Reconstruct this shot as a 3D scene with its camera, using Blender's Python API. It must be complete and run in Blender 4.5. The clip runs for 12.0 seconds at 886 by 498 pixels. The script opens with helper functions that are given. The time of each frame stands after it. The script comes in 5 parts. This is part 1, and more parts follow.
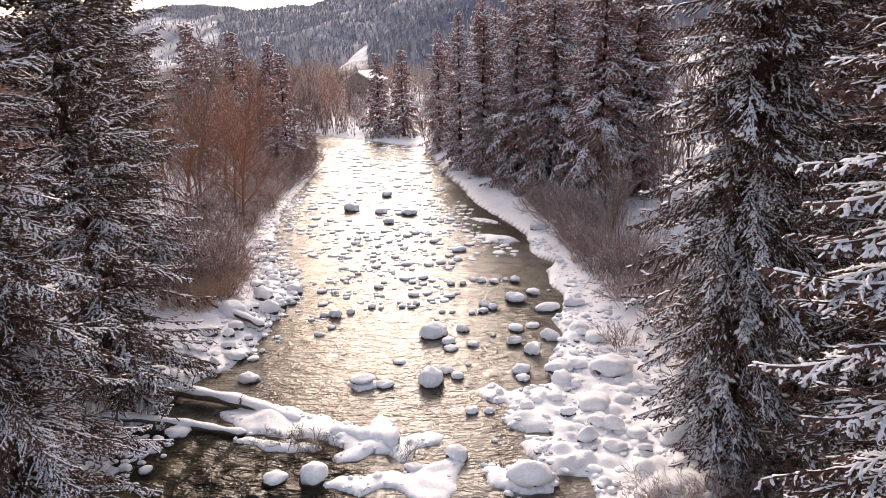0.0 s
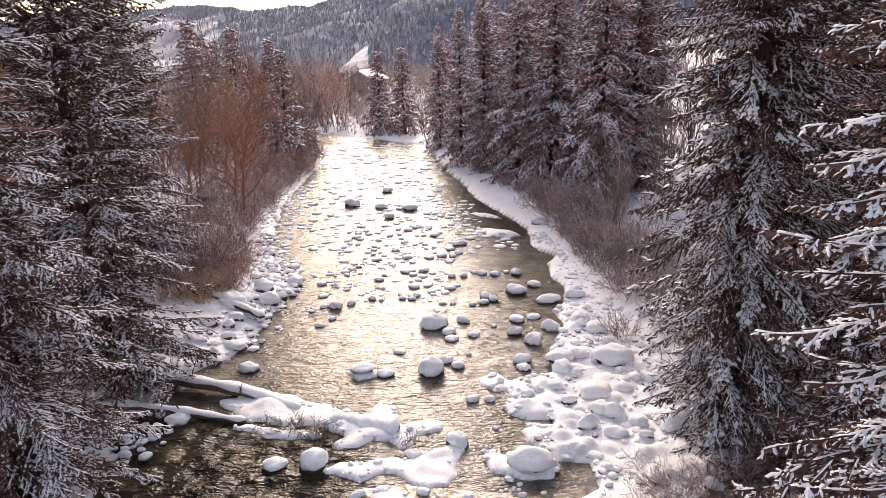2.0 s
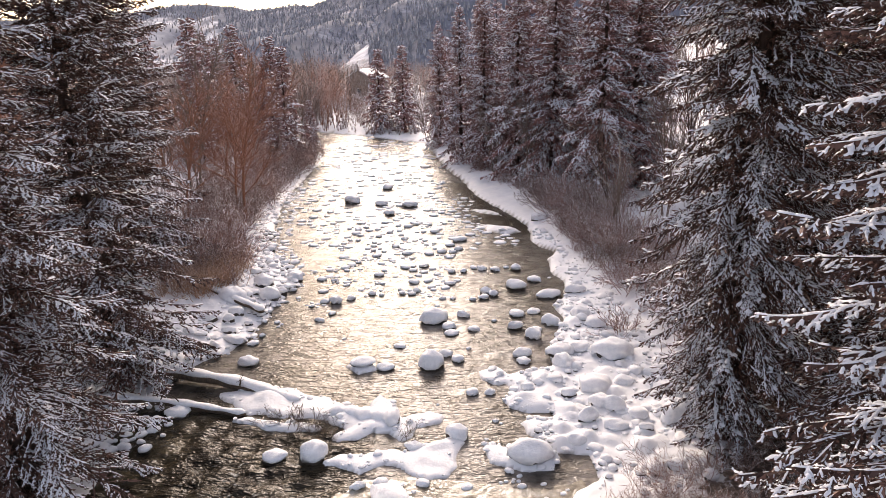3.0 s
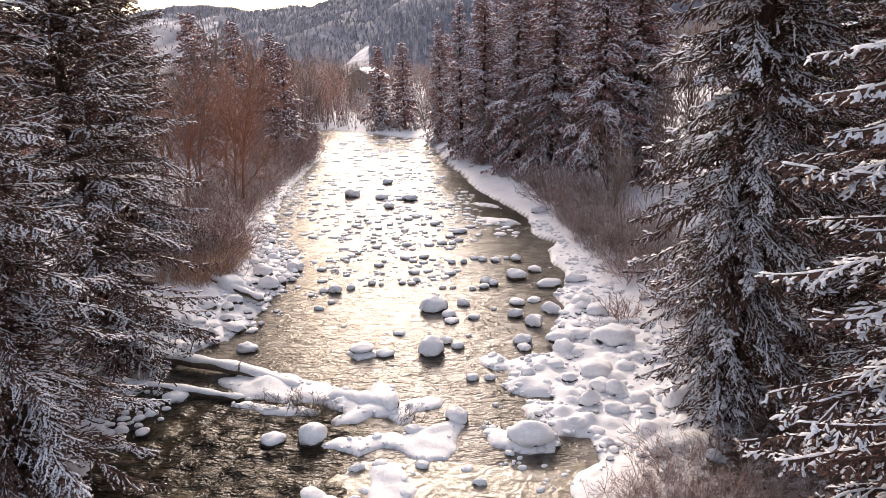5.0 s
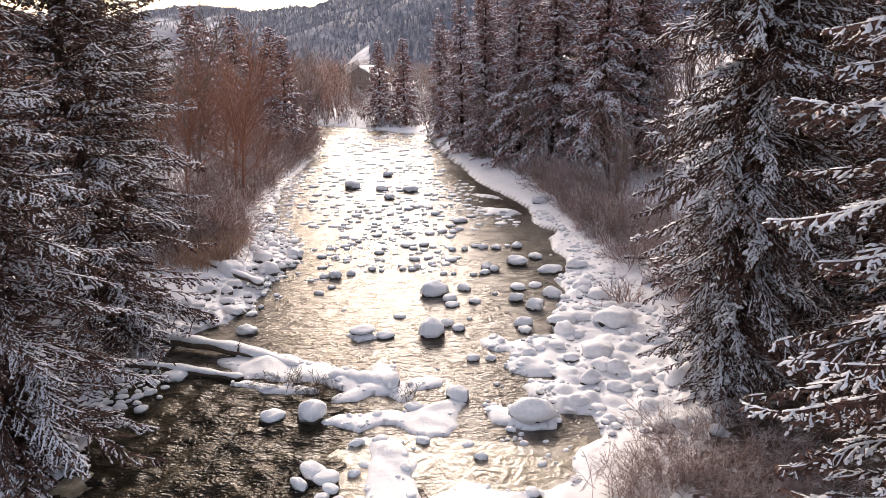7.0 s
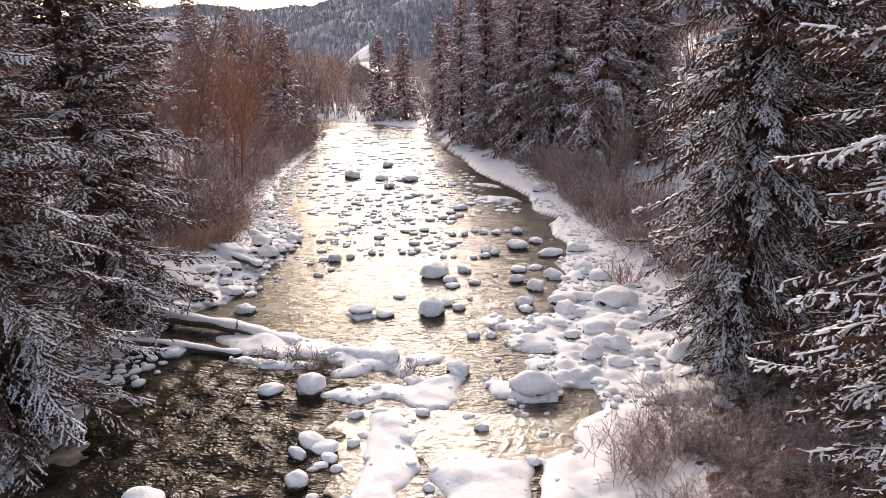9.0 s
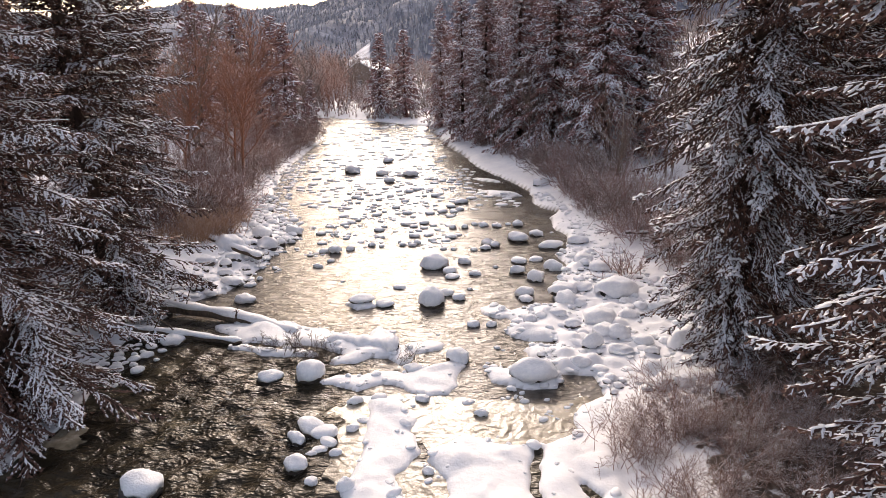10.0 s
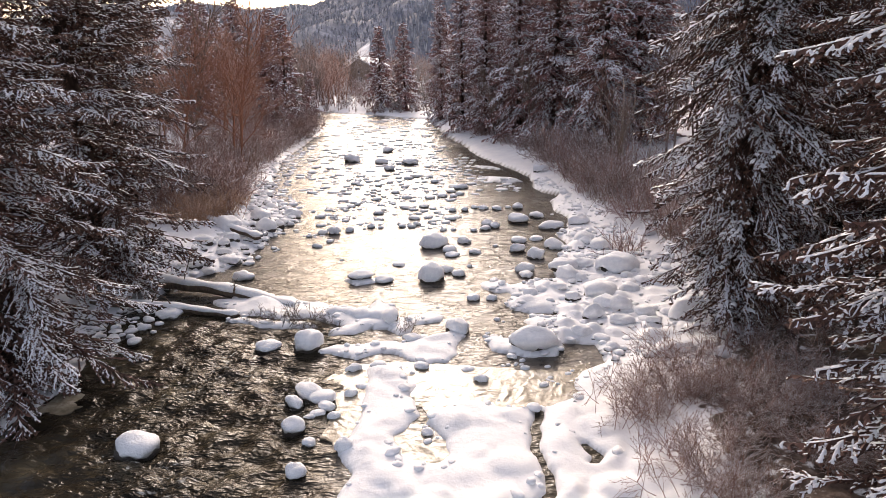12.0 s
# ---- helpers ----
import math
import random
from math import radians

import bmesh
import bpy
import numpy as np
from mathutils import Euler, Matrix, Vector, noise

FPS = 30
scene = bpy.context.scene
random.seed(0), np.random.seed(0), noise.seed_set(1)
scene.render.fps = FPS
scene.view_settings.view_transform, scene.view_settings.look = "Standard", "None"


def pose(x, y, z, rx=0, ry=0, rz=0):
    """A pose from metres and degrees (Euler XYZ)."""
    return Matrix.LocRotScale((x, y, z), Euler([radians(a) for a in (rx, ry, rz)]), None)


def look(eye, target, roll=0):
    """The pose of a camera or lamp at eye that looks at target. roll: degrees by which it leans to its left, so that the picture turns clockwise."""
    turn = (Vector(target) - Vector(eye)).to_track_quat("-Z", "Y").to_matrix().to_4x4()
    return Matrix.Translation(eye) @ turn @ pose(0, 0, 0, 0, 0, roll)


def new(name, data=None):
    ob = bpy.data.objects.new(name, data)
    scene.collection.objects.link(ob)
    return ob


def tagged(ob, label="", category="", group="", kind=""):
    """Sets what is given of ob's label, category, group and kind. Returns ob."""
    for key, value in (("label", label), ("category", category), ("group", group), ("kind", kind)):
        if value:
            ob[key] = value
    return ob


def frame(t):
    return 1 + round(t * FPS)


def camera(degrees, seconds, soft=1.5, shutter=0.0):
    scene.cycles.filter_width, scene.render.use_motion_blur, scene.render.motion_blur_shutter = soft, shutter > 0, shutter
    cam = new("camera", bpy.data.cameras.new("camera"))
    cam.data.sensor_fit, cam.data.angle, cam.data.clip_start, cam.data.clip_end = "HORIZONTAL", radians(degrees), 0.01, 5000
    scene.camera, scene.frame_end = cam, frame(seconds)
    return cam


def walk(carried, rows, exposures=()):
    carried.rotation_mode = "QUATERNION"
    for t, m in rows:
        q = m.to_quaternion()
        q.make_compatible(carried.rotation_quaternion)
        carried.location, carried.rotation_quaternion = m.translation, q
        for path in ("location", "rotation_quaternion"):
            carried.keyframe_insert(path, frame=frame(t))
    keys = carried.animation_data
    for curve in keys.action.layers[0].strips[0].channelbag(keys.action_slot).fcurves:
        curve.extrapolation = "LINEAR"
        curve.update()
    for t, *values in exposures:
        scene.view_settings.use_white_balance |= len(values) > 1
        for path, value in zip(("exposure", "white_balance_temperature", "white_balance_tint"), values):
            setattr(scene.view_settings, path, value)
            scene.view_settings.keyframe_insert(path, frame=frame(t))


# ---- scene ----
cam = camera(70.0, 12.0, soft=0.45)
PATH = [
    (0, (0.146, -0.023, 14.774), (0.133, 1.89, 14.19), -1.5),
    (0.5, (0.145, -0.038, 14.639), (0.132, 1.875, 14.056), -1.5),
    (1, (0.138, -0.066, 14.494), (0.125, 1.847, 13.912), -1.5),
    (1.5, (0.145, -0.096, 14.351), (0.131, 1.817, 13.769), -1.5),
    (2, (0.136, -0.12, 14.214), (0.121, 1.793, 13.633), -1.5),
    (2.5, (0.139, -0.154, 14.081), (0.124, 1.759, 13.499), -1.4),
    (3, (0.146, -0.181, 13.928), (0.13, 1.733, 13.346), -1.5),
    (5, (0.149, -0.232, 13.201), (0.132, 1.682, 12.622), -1.5),
    (5.5, (0.155, -0.25, 12.976), (0.136, 1.665, 12.397), -1.5),
    (6, (0.145, -0.292, 12.752), (0.126, 1.622, 12.174), -1.5),
    (6.5, (0.111, -0.326, 12.523), (0.093, 1.588, 11.946), -1.4),
    (7, (0.09, -0.336, 12.285), (0.073, 1.579, 11.709), -1.4),
    (9, (0.042, -0.427, 11.279), (0.026, 1.488, 10.703), -1.3),
    (9.5, (0.039, -0.463, 11.058), (0.023, 1.452, 10.481), -1.2),
    (10, (0.045, -0.508, 10.809), (0.028, 1.407, 10.233), -1.2),
    (10.5, (0.052, -0.577, 10.545), (0.035, 1.337, 9.968), -1.3),
    (11, (0.052, -0.622, 10.246), (0.035, 1.293, 9.67), -1.3),
    (11.5, (0.065, -0.608, 9.933), (0.046, 1.307, 9.358), -1.3),
    (12, (0.072, -0.628, 9.673), (0.053, 1.287, 9.097), -1.4),
]
walk(cam, [(t, look(eye, target, roll)) for t, eye, target, roll in PATH], [(0.0, 0.18, 7350, 18), (12.0, 0.0, 7300, 17)])

# ---- world, sun ----
SUN_AZ, SUN_EL = -3.0, 26.0
world = bpy.data.worlds.new("sky")
scene.world = world
world.use_nodes = True
wn = world.node_tree.nodes
sky = wn.new("ShaderNodeTexSky")
sky.sky_type = "NISHITA"
sky.sun_disc = False
sky.sun_elevation = radians(SUN_EL)
sky.sun_rotation = radians(SUN_AZ)
sky.dust_density = 3.5
sky.air_density = 0.8
sky.ozone_density = 0.5
wn["Background"].inputs["Strength"].default_value = 0.345
veil = wn.new("ShaderNodeMix")
veil.data_type = "RGBA"
veil.inputs[0].default_value = 0.29
veil.inputs[7].default_value = (2.08, 2.0, 1.98, 1)
world.node_tree.links.new(sky.outputs["Color"], veil.inputs[6])
world.node_tree.links.new(veil.outputs[2], wn["Background"].inputs["Color"])

sun_data = bpy.data.lights.new("sun", "SUN")
sun_data.energy = 1.85
sun_data.angle = radians(15.0)
sun_data.color = (1.0, 0.98, 0.968)
sun = new("sun", sun_data)
sun_way = Vector((math.sin(radians(SUN_AZ)) * math.cos(radians(SUN_EL)), math.cos(radians(SUN_AZ)) * math.cos(radians(SUN_EL)), math.sin(radians(SUN_EL))))
sun.matrix_world = look(sun_way * 300, (0, 0, 0))


# ---- materials ----
def mat(name):
    m = bpy.data.materials.new(name)
    m.use_nodes = True
    nt = m.node_tree
    b = nt.nodes["Principled BSDF"]
    return m, nt, b


def node(nt, kind, **kw):
    n = nt.nodes.new(kind)
    for k, v in kw.items():
        n.inputs[k].default_value = v
    return n


def ramp(nt, fac, stops):
    r = nt.nodes.new("ShaderNodeValToRGB")
    e = r.color_ramp.elements
    e[0].position, e[0].color = stops[0][0], (*stops[0][1], 1)
    e[1].position, e[1].color = stops[-1][0], (*stops[-1][1], 1)
    for p, c in stops[1:-1]:
        n = e.new(p)
        n.color = (*c, 1)
    nt.links.new(fac, r.inputs["Fac"])
    return r.outputs["Color"]


def tex(nt, scale, detail=4.0, rough=0.55, stretch=None, space="Object"):
    co = nt.nodes.new("ShaderNodeTexCoord")
    n = node(nt, "ShaderNodeTexNoise", Scale=scale, Detail=detail, Roughness=rough)
    src = co.outputs[space]
    if stretch:
        mp = nt.nodes.new("ShaderNodeMapping")
        mp.inputs["Scale"].default_value = stretch
        nt.links.new(src, mp.inputs["Vector"])
        src = mp.outputs["Vector"]
    nt.links.new(src, n.inputs["Vector"])
    return n.outputs["Fac"]


def bump(nt, b, height, strength, dist, chain=None):
    n = node(nt, "ShaderNodeBump", Strength=strength, Distance=dist)
    nt.links.new(height, n.inputs["Height"])
    if chain:
        nt.links.new(chain, n.inputs["Normal"])
    nt.links.new(n.outputs["Normal"], b.inputs["Normal"])
    return n.outputs["Normal"]


def mixc(nt, fac, a, c):
    m = nt.nodes.new("ShaderNodeMix")
    m.data_type = "RGBA"
    for s, v in ((0, fac), (6, a), (7, c)):
        if isinstance(v, (tuple, float, int)):
            m.inputs[s].default_value = (*v, 1) if isinstance(v, tuple) else v
        else:
            nt.links.new(v, m.inputs[s])
    return m.outputs[2]


def math_node(nt, op, a, c, clamp=False):
    m = nt.nodes.new("ShaderNodeMath")
    m.operation = op
    m.use_clamp = clamp
    for s, v in ((0, a), (1, c)):
        if isinstance(v, (float, int)):
            m.inputs[s].default_value = v
        else:
            nt.links.new(v, m.inputs[s])
    return m.outputs[0]


def facing_up(nt, lo, hi):
    g = nt.nodes.new("ShaderNodeNewGeometry")
    s = nt.nodes.new("ShaderNodeSeparateXYZ")
    nt.links.new(g.outputs["Normal"], s.inputs[0])
    r = nt.nodes.new("ShaderNodeMapRange")
    r.inputs["From Min"].default_value, r.inputs["From Max"].default_value = lo, hi
    nt.links.new(s.outputs["Z"], r.inputs["Value"])
    return r.outputs[0]


def island(nt):
    return nt.nodes.new("ShaderNodeNewGeometry").outputs["Random Per Island"]


def snow_material(name, low=(0.74, 0.75, 0.78), high=(0.88, 0.88, 0.89), scale=6.0):
    m, nt, b = mat(name)
    c = ramp(nt, tex(nt, scale), [(0.3, low), (0.7, high)])
    nt.links.new(c, b.inputs["Base Color"])
    b.inputs["Roughness"].default_value = 0.62
    b.inputs["Specular IOR Level"].default_value = 0.25
    n1 = bump(nt, b, tex(nt, scale * 1.5, 3), 0.35, 0.05)
    bump(nt, b, tex(nt, scale * 18, 2), 0.2, 0.01, n1)
    return m


SNOW = snow_material("snow")
BOUGH_SNOW = snow_material("bough_snow", (0.72, 0.73, 0.78), (0.86, 0.86, 0.88), 9.0)


def ground_material():
    m, nt, b = mat("snow_over_ground")
    at = nt.nodes.new("ShaderNodeAttribute")
    at.attribute_name = "cover"
    snow = ramp(nt, tex(nt, 1.2), [(0.3, (0.76, 0.77, 0.8)), (0.7, (0.88, 0.88, 0.89))])
    litter = ramp(nt, tex(nt, 5.0, 6), [(0.3, (0.05, 0.035, 0.028)), (0.55, (0.13, 0.09, 0.07)), (0.75, (0.3, 0.25, 0.22))])
    v = node(nt, "ShaderNodeTexVoronoi", Scale=4.5)
    co = nt.nodes.new("ShaderNodeTexCoord")
    nt.links.new(co.outputs["Object"], v.inputs["Vector"])
    stones = ramp(nt, v.outputs["Color"], [(0.1, (0.03, 0.023, 0.015)), (0.6, (0.09, 0.07, 0.045)), (0.9, (0.16, 0.13, 0.09))])
    sep = nt.nodes.new("ShaderNodeSeparateColor")
    nt.links.new(at.outputs["Color"], sep.inputs[0])
    patch = math_node(nt, "ADD", sep.outputs[0], math_node(nt, "MULTIPLY", math_node(nt, "SUBTRACT", tex(nt, 2.4, 6, 0.65), 0.5), 1.5))
    patch = math_node(nt, "MULTIPLY", math_node(nt, "SUBTRACT", patch, 0.45), 8.0, True)
    c = mixc(nt, patch, litter, snow)
    c = mixc(nt, sep.outputs[1], c, stones)
    nt.links.new(c, b.inputs["Base Color"])
    b.inputs["Roughness"].default_value = 0.65
    b.inputs["Specular IOR Level"].default_value = 0.25
    n1 = bump(nt, b, tex(nt, 3.0, 4), 0.4, 0.08)
    bump(nt, b, tex(nt, 40, 2), 0.25, 0.012, n1)
    return m


def water_material():
    m, nt, b = mat("river_water")
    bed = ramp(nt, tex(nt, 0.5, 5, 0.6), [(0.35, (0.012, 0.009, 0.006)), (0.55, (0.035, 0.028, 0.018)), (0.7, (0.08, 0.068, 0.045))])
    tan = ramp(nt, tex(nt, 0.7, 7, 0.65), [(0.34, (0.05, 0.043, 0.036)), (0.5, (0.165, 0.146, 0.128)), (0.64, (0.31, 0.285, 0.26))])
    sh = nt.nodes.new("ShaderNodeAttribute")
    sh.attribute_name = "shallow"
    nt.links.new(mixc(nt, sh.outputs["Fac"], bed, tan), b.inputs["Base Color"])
    b.inputs["Roughness"].default_value = 0.27
    b.inputs["IOR"].default_value = 1.33
    b.inputs["Specular IOR Level"].default_value = 0.32
    at = nt.nodes.new("ShaderNodeAttribute")
    at.attribute_name = "foam"
    rough = math_node(nt, "ADD", math_node(nt, "MULTIPLY", at.outputs["Fac"], 4.5), -0.05)
    w1 = tex(nt, 1.5, 3, 0.6, (0.55, 1.7, 1))
    w2 = tex(nt, 3.0, 4, 0.6, (1.0, 1.45, 1))
    w2.node.noise_type = "RIDGED_MULTIFRACTAL"
    w2.node.normalize = True
    w2.node.inputs["Distortion"].default_value = 0.9
    w3 = tex(nt, 15.0, 2, 0.6, (0.7, 1.4, 1))
    n1 = bump(nt, b, math_node(nt, "MULTIPLY", w1, rough), 1.0, 0.24)
    n2 = bump(nt, b, math_node(nt, "MULTIPLY", w2, rough), 1.0, 0.1, n1)
    bump(nt, b, math_node(nt, "MULTIPLY", w3, rough), 1.0, 0.02, n2)
    foam = math_node(nt, "ADD", at.outputs["Fac"], math_node(nt, "MULTIPLY", math_node(nt, "SUBTRACT", tex(nt, 3.2, 10, 0.78, (0.55, 1.7, 1)), 0.5), 2.4))
    foam = math_node(nt, "MULTIPLY", math_node(nt, "SUBTRACT", foam, 0.64), 5.0, True)
    white = nt.nodes.new("ShaderNodeBsdfDiffuse")
    white.inputs["Color"].default_value = (0.62, 0.62, 0.58, 1)
    mx = nt.nodes.new("ShaderNodeMixShader")
    nt.links.new(foam, mx.inputs[0])
    nt.links.new(b.outputs[0], mx.inputs[1])
    nt.links.new(white.outputs[0], mx.inputs[2])
    nt.links.new(mx.outputs[0], nt.nodes["Material Output"].inputs["Surface"])
    return m


def rock_material():
    m, nt, b = mat("river_rock")
    oi = nt.nodes.new("ShaderNodeObjectInfo")
    c1 = ramp(nt, tex(nt, 5.0, 6), [(0.3, (0.018, 0.015, 0.013)), (0.55, (0.045, 0.038, 0.033)), (0.8, (0.11, 0.095, 0.082))])
    c2 = ramp(nt, tex(nt, 7.0, 6), [(0.3, (0.025, 0.017, 0.012)), (0.7, (0.09, 0.066, 0.048))])
    nt.links.new(mixc(nt, oi.outputs["Random"], c1, c2), b.inputs["Base Color"])
    b.inputs["Roughness"].default_value = 0.55
    bump(nt, b, tex(nt, 12, 6), 0.6, 0.05)
    return m


def needle_material(name, dark, mid, light):
    m, nt, b = mat(name)
    c = ramp(nt, island(nt), [(0.0, dark), (0.5, mid), (1.0, light)])
    big = ramp(nt, tex(nt, 0.8, 3), [(0.35, (0.7, 0.62, 0.55)), (0.65, (1.0, 1.0, 1.0))])
    mul = nt.nodes.new("ShaderNodeMix")
    mul.data_type, mul.blend_type = "RGBA", "MULTIPLY"
    mul.inputs[0].default_value = 1.0
    nt.links.new(c, mul.inputs[6])
    nt.links.new(big, mul.inputs[7])
    nt.links.new(mul.outputs[2], b.inputs["Base Color"])
    b.inputs["Roughness"].default_value = 0.6
    b.inputs["Specular IOR Level"].default_value = 0.345
    return m


NEEDLES = needle_material("spruce_needles", (0.045, 0.022, 0.017), (0.115, 0.059, 0.046), (0.235, 0.122, 0.093))
# needles of farther spruces: snow dusting plus pinkish haze, both as base colour
HAZY_DUSTED = needle_material("hazy_dusted_needles", (0.15, 0.072, 0.066), (0.32, 0.165, 0.15), (0.56, 0.33, 0.31))
# frost on far needles, with blue distance haze put into the colour
HAZY_FROSTED = needle_material("hazy_frosted_needles", (0.2, 0.21, 0.25), (0.3, 0.315, 0.365), (0.5, 0.51, 0.55))


def bark_material(name, dark, light, dust):
    m, nt, b = mat(name)
    c = ramp(nt, tex(nt, 9.0, 6, 0.6, (1, 1, 0.25)), [(0.3, dark), (0.7, light)])
    if dust:
        up = math_node(nt, "MULTIPLY", facing_up(nt, 0.35, 0.8), dust)
        c = mixc(nt, up, c, (0.8, 0.8, 0.82))
    nt.links.new(c, b.inputs["Base Color"])
    b.inputs["Roughness"].default_value = 0.85
    b.inputs["Specular IOR Level"].default_value = 0.15
    bump(nt, b, tex(nt, 20, 4, 0.6, (1, 1, 0.2)), 0.5, 0.03)
    return m


SPRUCE_BARK = bark_material("spruce_bark", (0.032, 0.019, 0.015), (0.095, 0.06, 0.048), 0.0)
GREY_BARK = bark_material("cottonwood_bark", (0.14, 0.1, 0.08), (0.28, 0.21, 0.17), 0.3)
DARK_BARK = bark_material("dark_bark", (0.07, 0.047, 0.038), (0.16, 0.11, 0.09), 0.35)
ORANGE_BARK = bark_material("orange_twigs", (0.23, 0.105, 0.068), (0.42, 0.205, 0.13), 0.25)
RED_TWIG = bark_material("red_willow_twigs", (0.17, 0.085, 0.065), (0.32, 0.175, 0.135), 0.35)
BROWN_TWIG = bark_material("brown_willow_twigs", (0.14, 0.09, 0.07), (0.3, 0.2, 0.16), 0.7)
FROST_TWIG = bark_material("frosted_twigs", (0.23, 0.13, 0.11), (0.46, 0.3, 0.265), 0.85)
LOG_BARK = bark_material("weathered_log", (0.05, 0.035, 0.027), (0.16, 0.12, 0.09), 0.0)
TAWNY = bark_material("tawny_stems", (0.36, 0.2, 0.115), (0.6, 0.38, 0.25), 0.35)
NEAR_TWIG = bark_material("russet_twigs", (0.2, 0.105, 0.08), (0.4, 0.24, 0.19), 0.8)
GROUND, WATER, ROCK = ground_material(), water_material(), rock_material()


# ---- mesh helpers ----
def mesh_of(name, verts, tris, material, smooth=True):
    me = bpy.data.meshes.new(name)
    verts, tris = np.asarray(verts, dtype=np.float32), np.asarray(tris, dtype=np.int32)
    me.vertices.add(len(verts))
    me.vertices.foreach_set("co", verts.ravel())
    k = tris.shape[1]
    me.loops.add(tris.size)
    me.loops.foreach_set("vertex_index", tris.ravel())
    me.polygons.add(len(tris))
    me.polygons.foreach_set("loop_start", np.arange(0, tris.size, k, dtype=np.int32))
    me.polygons.foreach_set("use_smooth", np.full(len(tris), smooth))
    me.update(calc_edges=True)
    me.materials.append(material)
    return me


def child(name, me, parent, label="", m=None):
    ob = new(name, me)
    ob.parent = parent
    if m is not None:
        ob.matrix_basis = m
    if label:
        ob["label"] = label
    return ob


def part(name, bm, material, parent, label="", smooth=False):
    me = bpy.data.meshes.new(name)
    for f in bm.faces:
        f.smooth = smooth
    bm.to_mesh(me)
    bm.free()
    me.materials.append(material)
    return child(name, me, parent, label)


def box(bm, x0, x1, y0, y1, z0, z1, bevel=0.0):
    r = bmesh.ops.create_cube(bm, size=1, matrix=Matrix.Translation(((x0 + x1) / 2, (y0 + y1) / 2, (z0 + z1) / 2)) @ Matrix.Diagonal((x1 - x0, y1 - y0, z1 - z0, 1)))
    if bevel:
        edges = list({e for v in r["verts"] for e in v.link_edges})
        bmesh.ops.bevel(bm, geom=edges, offset=bevel, segments=1, affect="EDGES")
    return bm


def tubes(p0, p1, r0, r1, sides=4):
    """Tapered tubes between points, all in one go."""
    p0, p1, r0, r1 = (np.asarray(a, dtype=np.float64) for a in (p0, p1, r0, r1))
    d = p1 - p0
    d /= np.linalg.norm(d, axis=1)[:, None] + 1e-9
    ref = np.where(np.abs(d[:, 2:3]) > 0.9, np.array([[1.0, 0, 0]]), np.array([[0, 0, 1.0]]))
    u = np.cross(d, ref)
    u /= np.linalg.norm(u, axis=1)[:, None] + 1e-9
    w = np.cross(d, u)
    n = len(p0)
    ang = np.arange(sides) * 2 * np.pi / sides
    ring = u[:, None, :] * np.cos(ang)[None, :, None] + w[:, None, :] * np.sin(ang)[None, :, None]
    a = p0[:, None, :] + ring * r0[:, None, None]
    b = p1[:, None, :] + ring * r1[:, None, None]
    verts = np.concatenate([a, b], axis=1).reshape(-1, 3)
    base = (np.arange(n) * 2 * sides)[:, None]
    tri = []
    for i in range(sides):
        j = (i + 1) % sides
        tri += [np.concatenate([base + i, base + j, base + sides + j], 1), np.concatenate([base + i, base + sides + j, base + sides + i], 1)]
    return verts, np.concatenate(tri)


# ---- terrain ----
def poly_distance(px, py, poly, closed=True):
    """Signed distance to a polygon, positive inside."""
    pts = np.array(poly, dtype=np.float64)
    q = np.roll(pts, -1, axis=0)
    if not closed:
        pts, q = pts[:-1], q[:-1]
    best = np.full(px.shape, 1e18)
    inside = np.zeros(px.shape, dtype=bool)
    for (ax, ay), (bx, by) in zip(pts, q):
        dx, dy = bx - ax, by - ay
        k = np.clip(((px - ax) * dx + (py - ay) * dy) / (dx * dx + dy * dy + 1e-12), 0, 1)
        best = np.minimum(best, (px - ax - k * dx) ** 2 + (py - ay - k * dy) ** 2)
        cross = ((ay > py) != (by > py)) & (px < (bx - ax) * (py - ay) / (by - ay + 1e-12) + ax)
        inside ^= cross
    best = np.sqrt(best)
    return np.where(inside, best, -best) if closed else best


